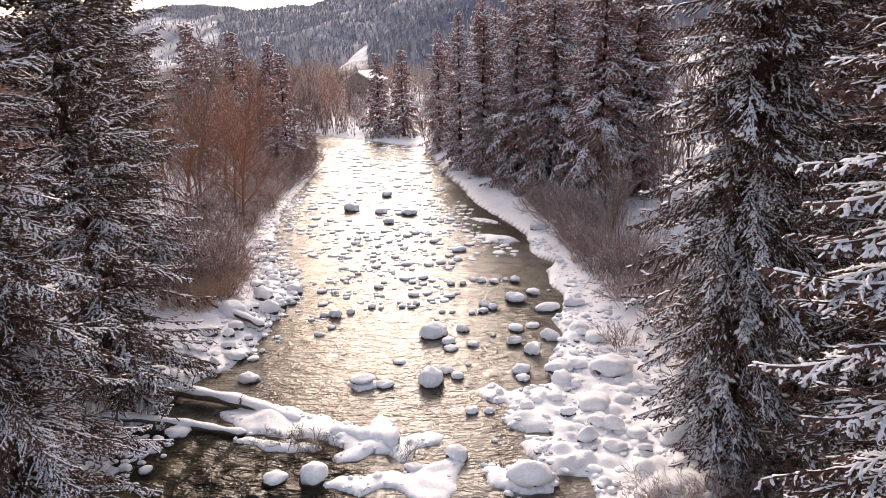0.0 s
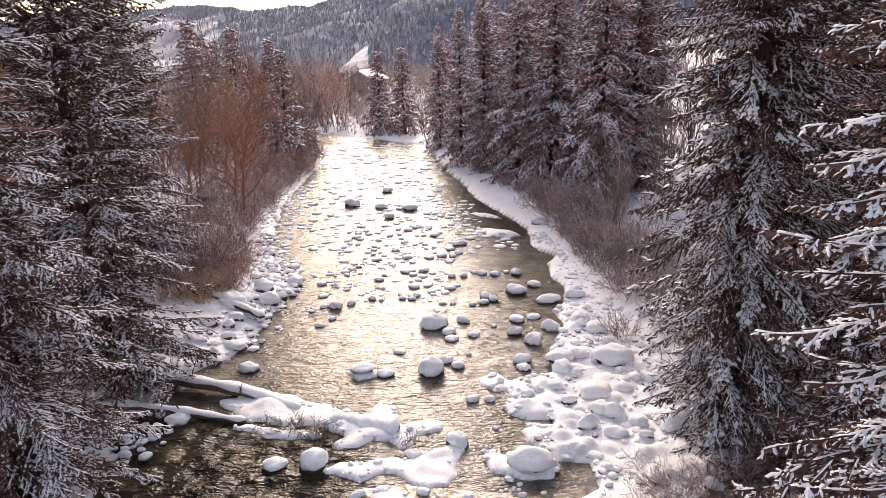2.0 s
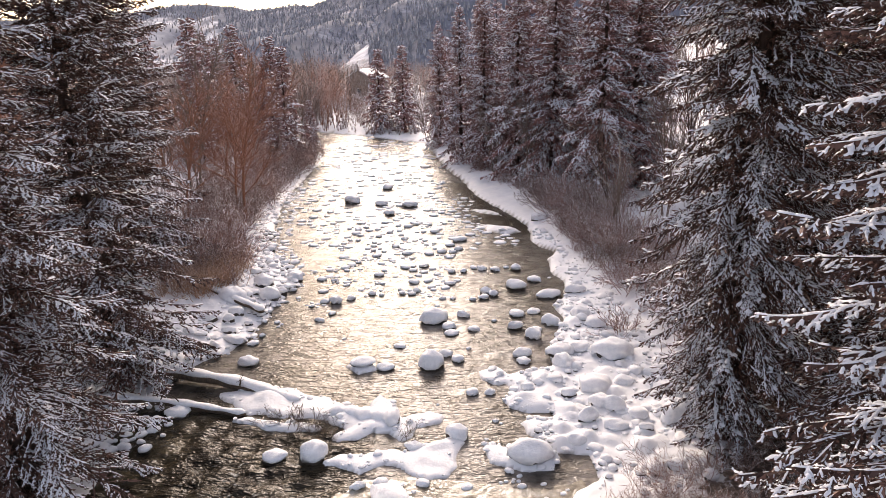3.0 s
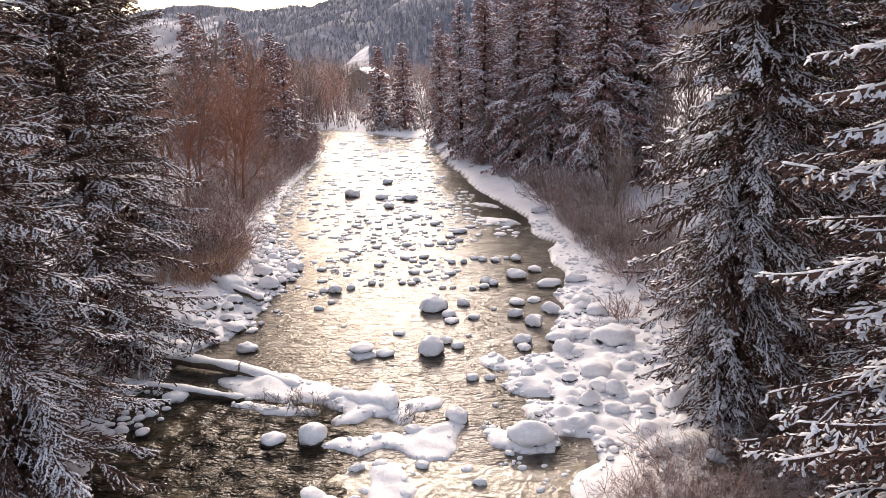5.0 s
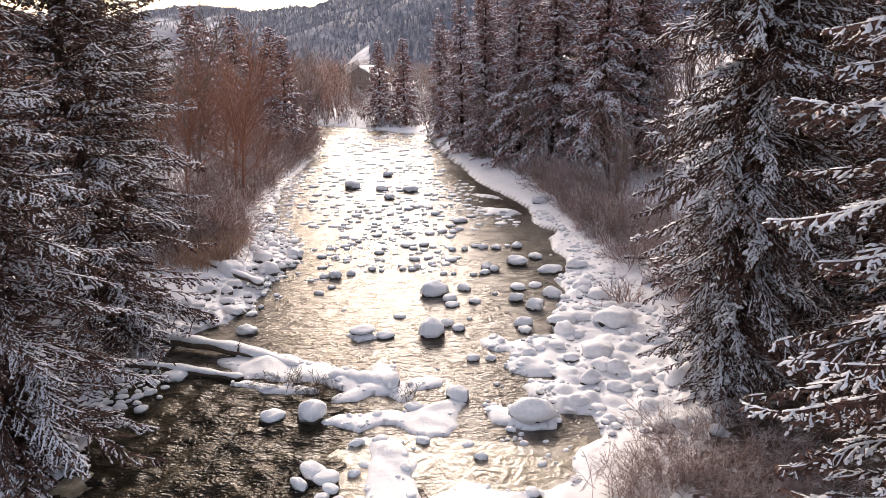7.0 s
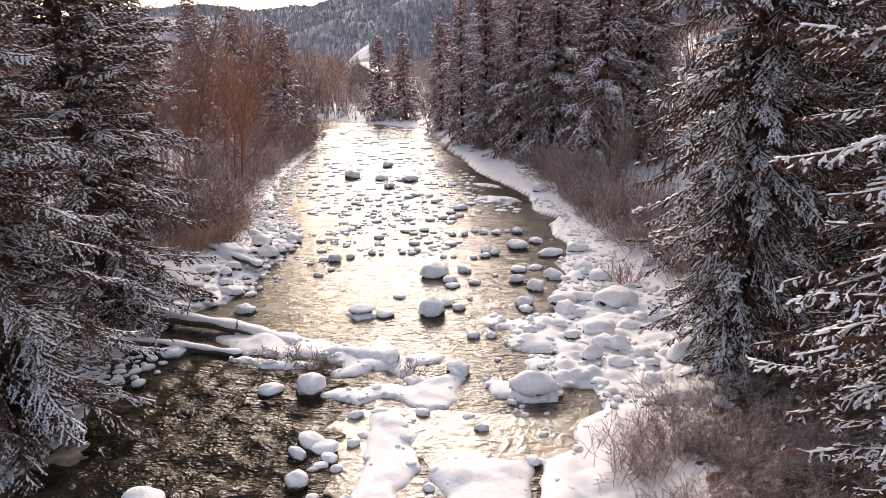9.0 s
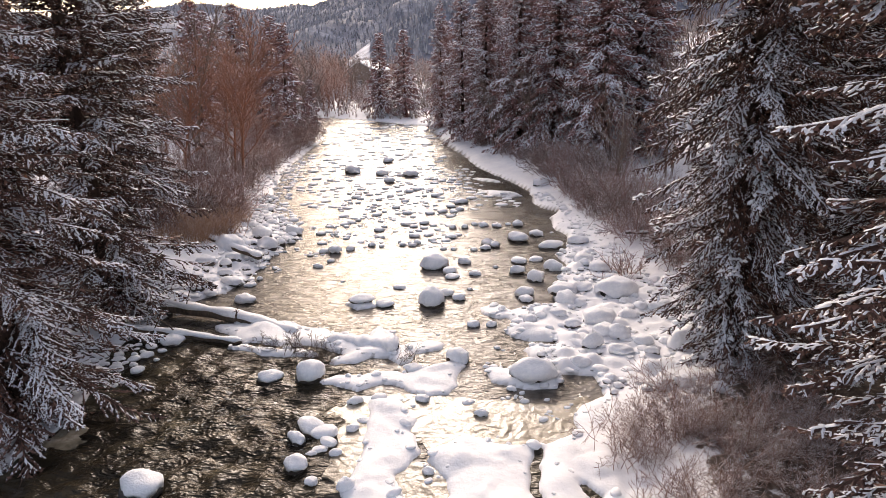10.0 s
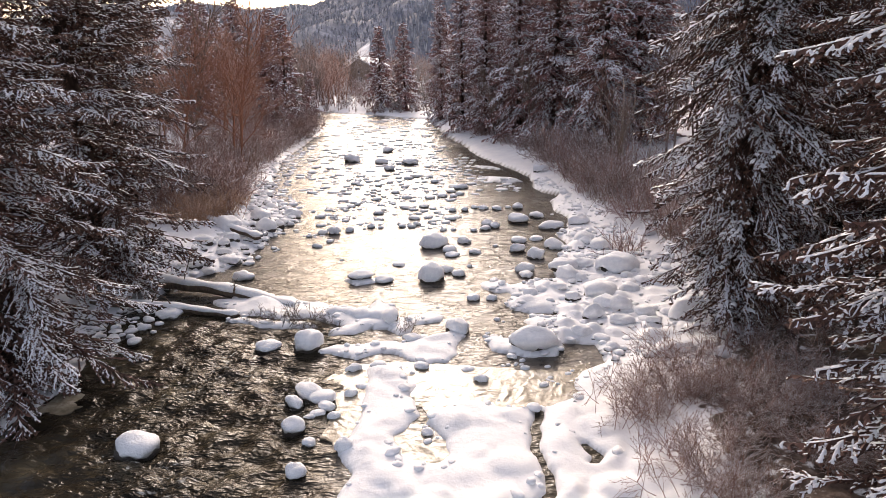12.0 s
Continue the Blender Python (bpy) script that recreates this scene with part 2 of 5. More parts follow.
LEFT = [(-300, 190), (-60, 132), (-28, 119), (-22.4, 110), (-17.8, 92), (-16.8, 64), (-15.6, 57), (-14.2, 48), (-11.4, 42), (-9.4, 38.3), (-10.1, 37), (-10.2, 33.5),
        (-10.4, 30.8), (-10.9, 28.6), (-12.0, 27.8), (-12.4, 27), (-12.6, 26.1), (-13.3, 22.5), (-13.0, 20.9), (-12.4, 18.6), (-12.0, 17), (-12.2, 15.7), (-13, 14.4), (-14, 8), (-14, -80)]
RIGHT = [(-8, -80), (-3.5, 4), (-2.6, 11.7), (-2.4, 12.4), (-2.9, 13.5), (-2.5, 15.1), (-2.7, 16.4), (-2.7, 18.1), (-2, 18.4), (-1.4, 17.8), (-1.1, 16.9), (-1.2, 16.2), (-0.9, 15.2),
         (-1.6, 14.2), (-1.5, 13.7), (-1.1, 13.1), (-0.3, 12.9), (0, 13.2), (0, 13.8), (-0.6, 14.9), (-0.4, 15.5), (0.5, 16), (1.4, 15.5), (2.7, 15.5), (3.8, 16.1), (3.9, 16.8), (4.2, 17.5),
         (5.17, 18.1), (5.1, 19.0), (5.1, 19.5), (4.4, 19.6), (3.9, 19.7), (3.5, 20.2), (2.95, 20.9), (2.8, 21.6), (3.4, 22.0), (4.3, 22.1), (4.2, 22.5), (3.4, 22.4), (2.5, 22.9), (2.25, 23.5),
         (2.9, 23.9), (2.6, 24.8), (2.5, 25.7), (3.7, 26.0), (4.9, 26.5), (4.9, 28.2), (5.6, 29.9), (6.4, 31.9), (6.2, 34.0), (7.2, 35.4), (7.4, 38.2), (7.1, 39.5), (7.2, 42.4), (8.1, 44.2),
         (7.1, 45.8), (6.7, 47.5), (6.9, 49.9), (7.0, 51.9), (6.0, 55.5), (4.4, 60.6), (3.2, 64.5), (2.0, 73.7), (0.05, 82.6), (-1.4, 95), (-2.7, 106.6), (-9.9, 113.9), (-15.8, 120.3), (-26, 129), (-58, 147), (-300, 215)]
RIVER = LEFT + RIGHT
ISLANDS = [
    [(-10.0, 24.5), (-8.9, 25.0), (-7.1, 25.0), (-5.7, 24.1), (-4.4, 23.5), (-3.3, 22.9), (-3.3, 23.7), (-2.9, 24.1), (-2.2, 23.4), (-1.9, 22.3), (-0.8, 22.8), (-0.2, 22.4), (-0.4, 21.8), (-1.2, 21.6),
     (-1.3, 21.0), (-1.9, 20.5), (-2.3, 21.1), (-3.0, 21.4), (-3.6, 20.7), (-4.2, 20.6), (-4.4, 21.1), (-3.9, 21.6), (-5.1, 22.3), (-6.7, 22.4), (-8.8, 23.1), (-9.5, 23.8)],
    [(-8.8, 22.5), (-8.2, 22.6), (-6.6, 22.0), (-5.5, 22.1), (-5.0, 21.7), (-5.6, 21.5), (-7.0, 21.5), (-8.2, 21.9)],
    [(-4.6, 19.5), (-4.0, 19.85), (-3.0, 19.9), (-2.2, 20.1), (-1.4, 20.2), (-0.5, 20.6), (0.2, 20.9), (0.6, 20.5), (0.3, 19.5), (0.2, 18.9), (-0.1, 18.4), (-0.7, 18.3), (-1.3, 18.5), (-1.6, 18.9), (-2.3, 19.3),
     (-2.7, 18.9), (-3.1, 18.7), (-3.7, 19.1), (-4.4, 19.1)],
    [(1.2, 20.2), (2.0, 20.3), (4.0, 19.4), (3.7, 18.6), (2.4, 18.7), (1.4, 19.3)],
    [(-4.9, 26.8), (-3.8, 27.2), (-3.2, 26.6), (-4.2, 26.1)],
    [(1.5, 26.1), (2.2, 26.6), (2.8, 25.8), (2.8, 25.0), (2.2, 24.8), (1.6, 25.3)],
    [(3.0, 52.5), (5.4, 51.5), (6.2, 50.0), (5.0, 49.2), (3.4, 50.4)],
    [(1.9, 58.5), (4.4, 57.4), (5.2, 55.6), (3.4, 56.6)],
]
CRACK = [(2.45, 15.2), (2.35, 14.3), (2.15, 13.4), (2.3, 12.5), (2.2, 11.7), (1.6, 10.6)]
HOLE = [(3.55, 13.6), (3.75, 13.2), (3.6, 12.95)]
VEG_R = [(0.76, 79.7), (6, 60), (7.8, 50.5), (8.3, 41.8), (9.2, 36.8), (9.9, 31.6), (10.2, 27.7), (9.9, 23.9), (9.5, 21), (7.8, 18.6), (6.2, 17.4), (5.0, 14.8), (4.9, 12.2), (5, 11), (4.6, -80)]
RIGHT_LAND = [(60, 300), (-5, 118)] + VEG_R + [(60, -80)]

rng = np.random.default_rng(7)


def smooth(a, lo, hi):
    t = np.clip((a - lo) / (hi - lo), 0, 1)
    return t * t * (3 - 2 * t)


def wavy(x, y, f, seed):
    """Cheap smooth noise from crossed sines, about -1 to 1."""
    r = np.random.default_rng(seed)
    out = 0
    for k in range(6):
        a, ph, g = r.uniform(0, 6.28), r.uniform(0, 6.28), f * r.uniform(0.6, 1.8)
        out = out + np.sin(g * (x * math.cos(a) + y * math.sin(a)) + ph)
    return out / 3.2


DOMES = []
for _ in range(500):
    y = 19 + 24 * rng.random() ** 1.2
    x = rng.uniform(1.5, 11)
    r = 0.13 + 0.3 * rng.random() ** 2
    DOMES.append((x, y, r, r * rng.uniform(0.25, 0.6)))
for _ in range(420):
    x, y = rng.uniform(-8, 5), rng.uniform(11, 25)
    r = 0.15 + 0.45 * rng.random() ** 2
    DOMES.append((x, y, r, r * rng.uniform(0.12, 0.3)))
for _ in range(200):
    y = 27 + 36 * rng.random()
    x = rng.uniform(-18, -9)
    r = rng.uniform(0.15, 0.42)
    DOMES.append((x, y, r, r * rng.uniform(0.4, 0.65)))


def terrain(x, y, domes=True):
    px, py = x + 0.1 * wavy(x, y, 2.3, 3) + 0.05 * wavy(x, y, 5, 4), y + 0.1 * wavy(x, y, 2.5, 5) + 0.05 * wavy(x, y, 5.5, 6)
    land = -poly_distance(px, py, RIVER)
    for poly in ISLANDS:
        land = np.maximum(land, poly_distance(px, py, poly))
    cut = np.minimum(poly_distance(px, py, CRACK, False) - 0.12, poly_distance(px, py, HOLE, False) - 0.13)
    land = np.minimum(land, np.where(cut < 0.9, cut, 1e9))
    veg = poly_distance(px, py, RIGHT_LAND)
    left = smooth(-(x + 8), 0, 4) * smooth(y, -60, 24)
    soft = 0.04 + 0.008 * np.clip(y - 16, 0, 100)
    thick = 0.09 + 0.04 * wavy(x, y, 0.7, 7) + 0.1 * smooth(y, 26, 40)
    h = 0.05 * smooth(land, -0.04, soft) + thick * np.sqrt(np.clip(1 - (1 - np.clip(land / (0.5 + soft), 0, 1)) ** 2, 0, 1))
    h = h + smooth(land, 0.6, 4.5) * left * 0.9 + smooth(land, 3, 14) * left * 0.7
    h = h + smooth(veg, -1.5, 3) * 0.55 + smooth(veg, 1, 9) * 1.0
    h = h + (0.05 * wavy(x, y, 1.1, 8) + 0.04 * wavy(x, y, 3.2, 9) + 0.015 * wavy(x, y, 8, 10)) * smooth(land, 0.05, 0.9)
    hill = np.maximum(0, x - 20)
    h = h + 24 * np.tanh(0.34 * hill * hill / (hill + 12) / 24)
    bed = -0.16 - 0.4 * smooth(-land, 0, 2.2) + 0.06 * wavy(x, y, 3, 11) + 0.04 * wavy(x, y, 8, 12)
    wet = smooth(-land, 0.02, 0.06 + soft)
    h = h * (1 - wet) + bed * wet
    return h, land, veg


def grow(a, b, f):
    v = [a]
    while v[-1] < b:
        v.append(v[-1] + max(0.02, f * v[-1]))
    return v


rows_y = list(np.linspace(-80, 6, 22)) + grow(7, 125, 0.0068) + grow(128, 300, 0.02)[0:] + grow(310, 4600, 0.12)
s_in = np.linspace(-1, 1, 291)
s_out = np.array(grow(1.02, 9, 0.1))
s_all = np.concatenate([-s_out[::-1], s_in, s_out])
gy = np.array(rows_y)[:, None] * np.ones((1, len(s_all)))
gx = s_all[None, :] * (4.5 + 0.74 * np.clip(gy, 6, None))
gh, gland, gveg = terrain(gx, gy)
row_y = gy[:, 0]
for cx, cy, cr, ch in DOMES:
    i0, i1 = np.searchsorted(row_y, (cy - cr, cy + cr))
    if i1 <= i0:
        continue
    rr = ((gx[i0:i1] - cx) ** 2 + (gy[i0:i1] - cy) ** 2) / cr ** 2
    ok = smooth(gland[i0:i1], 0.0, 0.2) * smooth(-gveg[i0:i1], -1.0, 0.3)
    gh[i0:i1] = np.maximum(gh[i0:i1], gh[i0:i1] * 0.9 + 0.01 + ch * smooth(gland[i0:i1], -0.1, 0.7) * np.sqrt(np.clip(1 - rr, 0, 1))) * (rr < 1) * (ok > 0.5) + gh[i0:i1] * ~((rr < 1) & (ok > 0.5))
for k in range(90):
    cx, cy, cr = rng.uniform(-2, 6), rng.uniform(11, 18), rng.uniform(0.08, 0.2)
    i0, i1 = np.searchsorted(row_y, (cy - cr, cy + cr))
    rr = ((gx[i0:i1] - cx) ** 2 + (gy[i0:i1] - cy) ** 2) / cr ** 2
    gh[i0:i1] -= np.where((rr < 1) & (gland[i0:i1] > 0.5), 0.035 * (1 - rr), 0)
for _ in range(1):
    near = gh.copy()
    near[1:-1, 1:-1] = gh[1:-1, 1:-1] * 0.4 + 0.15 * (gh[:-2, 1:-1] + gh[2:, 1:-1] + gh[1:-1, :-2] + gh[1:-1, 2:])
    gh = np.where(gland > 0.12, near, gh)
R_, C_ = gx.shape
idx = np.arange(R_ * C_).reshape(R_, C_)
quads = np.stack([idx[:-1, :-1], idx[:-1, 1:], idx[1:, 1:], idx[1:, :-1]], -1).reshape(-1, 4)
ground_mesh = mesh_of("ground", np.stack([gx, gy, gh], -1).reshape(-1, 3), quads, GROUND)
cover = ground_mesh.color_attributes.new("cover", "FLOAT_COLOR", "POINT")
# bare litter under the right-bank trees; its extra darkness stands for their shade
snowy = 1.15 - 0.78 * smooth(gveg, 0.2, 2.2) * smooth(-gy, -60, -25) * smooth(-gx, -40, -12)
snowy = snowy - 0.35 * smooth(gland, 4, 9) * smooth(-gx, 12, 16)
cols = np.stack([snowy, smooth(-gland, 0.0, 0.08), np.zeros_like(gx), np.ones_like(gx)], -1)
cover.data.foreach_set("color", cols.astype(np.float32).ravel())
tagged(new("ground", ground_mesh), "snow-covered river banks and stony river bed", "ground", kind="structure")

# water
wy = np.array(list(np.linspace(-80, 6, 20)) + grow(7, 120, 0.009) + [124, 130, 140, 150, 165, 180, 200, 220])
ws = np.linspace(-1, 1, 300)
wgy = wy[:, None] * np.ones((1, len(ws)))
wgx = -3 + ws[None, :] * np.where(wgy < 100, 15 + 0.12 * np.clip(wgy, 0, 100), 27 + (wgy - 100) * 2.6)
rapid = smooth(-wgx, 2.3, 4.6) * smooth(-wgy, -25.5, -20)
chop = 0.008 + 0.065 * rapid
whz = chop * (wavy(wgx, wgy * 1.4, 3.2, 21) + 0.7 * wavy(wgx, wgy * 1.3, 7.5, 22) + 0.35 * wavy(wgx, wgy * 1.2, 14, 24))
R2_, C2_ = wgx.shape
idw = np.arange(R2_ * C2_).reshape(R2_, C2_)
wq = np.stack([idw[:-1, :-1], idw[:-1, 1:], idw[1:, 1:], idw[1:, :-1]], -1).reshape(-1, 4)
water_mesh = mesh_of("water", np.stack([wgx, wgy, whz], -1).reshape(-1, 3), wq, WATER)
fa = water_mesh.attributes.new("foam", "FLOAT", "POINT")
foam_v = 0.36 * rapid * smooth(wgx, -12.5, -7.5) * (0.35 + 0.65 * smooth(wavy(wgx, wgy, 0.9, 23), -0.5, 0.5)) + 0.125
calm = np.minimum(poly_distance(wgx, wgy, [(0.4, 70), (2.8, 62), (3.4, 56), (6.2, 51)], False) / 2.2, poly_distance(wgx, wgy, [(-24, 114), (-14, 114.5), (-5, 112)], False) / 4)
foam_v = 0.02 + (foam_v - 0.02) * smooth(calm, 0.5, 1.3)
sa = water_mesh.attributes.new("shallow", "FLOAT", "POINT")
# weight of the tan colour: none in rapids, pools and crack, less towards the sides
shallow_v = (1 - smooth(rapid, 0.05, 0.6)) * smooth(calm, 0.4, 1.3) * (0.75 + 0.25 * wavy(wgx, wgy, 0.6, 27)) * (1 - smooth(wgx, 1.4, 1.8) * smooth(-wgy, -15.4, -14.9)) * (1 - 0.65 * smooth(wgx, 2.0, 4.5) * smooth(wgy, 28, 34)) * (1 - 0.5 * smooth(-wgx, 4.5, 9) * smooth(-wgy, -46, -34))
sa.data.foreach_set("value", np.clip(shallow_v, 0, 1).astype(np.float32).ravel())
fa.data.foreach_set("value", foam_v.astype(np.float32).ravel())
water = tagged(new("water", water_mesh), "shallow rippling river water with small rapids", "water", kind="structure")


HX, HY = np.arange(-32, 32.01, 0.16), np.arange(6, 130.01, 0.16)
HZ = terrain(HX[None, :] + 0 * HY[:, None], HY[:, None] + 0 * HX[None, :])[0]


def ground_z(x, y):
    """Height of the bare terrain at a place."""
    if -32 < x < 31.8 and 6 < y < 129.8:
        i, j = (y - 6) / 0.16, (x + 32) / 0.16
        a, b = int(i), int(j)
        u, v = i - a, j - b
        return float((HZ[a, b] * (1 - v) + HZ[a, b + 1] * v) * (1 - u) + (HZ[a + 1, b] * (1 - v) + HZ[a + 1, b + 1] * v) * u)
    return float(terrain(np.array([float(x)]), np.array([float(y)]))[0][0])


# ---- mountains ----
def mountain(name, label, xs, y_front, y_crest, crest, nx, ny, seed, trees, size, keep, snow_scale, wooded):
    X = np.linspace(xs[0], xs[1], nx)[None, :] * np.ones((ny, 1))
    v = np.linspace(0, 1.25, ny)[:, None] * np.ones((1, nx))
    Y = y_front + (y_crest - y_front) * v
    cz = np.interp(X, [c[0] for c in crest], [c[1] for c in crest])
    def height(Xa, va, ca):
        f = 1000.0 / y_crest / 100
        sh = np.where(va < 1, va ** 1.15, 1 - (va - 1) * 0.8)
        return -2 + ca * sh + ca * (0.10 * wavy(Xa, va * 300, 2.2 * f, seed) + 0.04 * wavy(Xa, va * 300, 7 * f, seed + 1)) * np.clip(va * (1.0 - va) * 4, 0, 1) * 1.2 + ca * 0.03 * wavy(Xa, va * 100, 9 * f, seed + 2) * va
    Z = height(X, v, cz)
    ids = np.arange(nx * ny).reshape(ny, nx)
    q = np.stack([ids[:-1, :-1], ids[:-1, 1:], ids[1:, 1:], ids[1:, :-1]], -1).reshape(-1, 4)
    m, nt, b = mat(name + "_slope")
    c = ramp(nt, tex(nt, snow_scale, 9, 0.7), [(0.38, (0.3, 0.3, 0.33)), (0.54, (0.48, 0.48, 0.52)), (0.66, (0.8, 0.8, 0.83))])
    # wooded slope tone, paled blue-grey: distance haze is painted in here
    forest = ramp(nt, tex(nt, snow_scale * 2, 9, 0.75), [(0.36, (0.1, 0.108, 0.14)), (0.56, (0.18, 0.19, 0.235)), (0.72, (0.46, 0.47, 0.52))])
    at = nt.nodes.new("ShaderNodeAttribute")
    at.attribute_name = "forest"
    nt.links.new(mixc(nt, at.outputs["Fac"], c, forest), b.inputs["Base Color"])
    b.inputs["Roughness"].default_value = 0.9
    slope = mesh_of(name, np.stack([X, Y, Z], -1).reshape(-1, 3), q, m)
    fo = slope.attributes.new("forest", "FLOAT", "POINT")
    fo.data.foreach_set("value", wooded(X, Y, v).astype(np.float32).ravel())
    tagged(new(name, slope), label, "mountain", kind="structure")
    r = np.random.default_rng(seed)
    tx, tv = r.uniform(xs[0], xs[1], trees), r.uniform(0.02, 1.02, trees)
    dens = wavy(tx, tv * 400, 3.0 / size, seed + 5) + 0.7 * wavy(tx, tv * 400, 9.0 / size, seed + 6)
    ok = (dens > keep) & wooded(tx, y_front + (y_crest - y_front) * tv, tv)
    tx, tv = tx[ok], tv[ok]
    ty = y_front + (y_crest - y_front) * tv
    tz = height(tx, tv, np.interp(tx, [c[0] for c in crest], [c[1] for c in crest]))
    n = len(tx)
    hgt = size * r.uniform(0.6, 1.25, n)
    rad = hgt * r.uniform(0.14, 0.2, n)
    vs, ts = [], []
    for k in range(1):
        zb, zt, rr = 0.05, 1.0, 1.0
        ang = np.arange(5) * 2 * np.pi / 5 + k
        ring = np.stack([tx[:, None] + np.cos(ang) * (rad * rr)[:, None], ty[:, None] + np.sin(ang) * (rad * rr)[:, None], (tz + hgt * zb)[:, None] + 0 * ang], -1)
        top = np.stack([tx, ty, tz + hgt * zt], -1)[:, None, :]
        base = (np.arange(n) * 6)[:, None] + k * n * 6
        vs.append(np.concatenate([ring, top], 1).reshape(-1, 3))
        for i in range(5):
            ts.append(np.concatenate([base + i, base + (i + 1) % 5, base + 5], 1))
    tagged(new(name + "_conifers", mesh_of(name + "_conifers", np.concatenate(vs), np.concatenate(ts), HAZY_FROSTED, False)), "distant frosted conifer forest on the mountainside, blue haze put into its colour", "conifers", kind="stuff")


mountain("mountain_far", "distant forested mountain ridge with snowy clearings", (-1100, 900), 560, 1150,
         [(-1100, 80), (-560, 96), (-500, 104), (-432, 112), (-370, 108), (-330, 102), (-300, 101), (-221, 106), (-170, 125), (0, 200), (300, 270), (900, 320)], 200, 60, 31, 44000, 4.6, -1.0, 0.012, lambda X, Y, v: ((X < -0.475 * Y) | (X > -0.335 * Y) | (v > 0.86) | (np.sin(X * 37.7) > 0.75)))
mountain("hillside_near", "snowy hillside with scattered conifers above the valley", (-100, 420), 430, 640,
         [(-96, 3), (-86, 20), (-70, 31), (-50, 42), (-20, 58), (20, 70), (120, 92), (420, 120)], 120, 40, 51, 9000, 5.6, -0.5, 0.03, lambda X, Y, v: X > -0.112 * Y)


# ---- spruce ----
def unit(v):
    return v / (np.linalg.norm(v, axis=1)[:, None] + 1e-9)


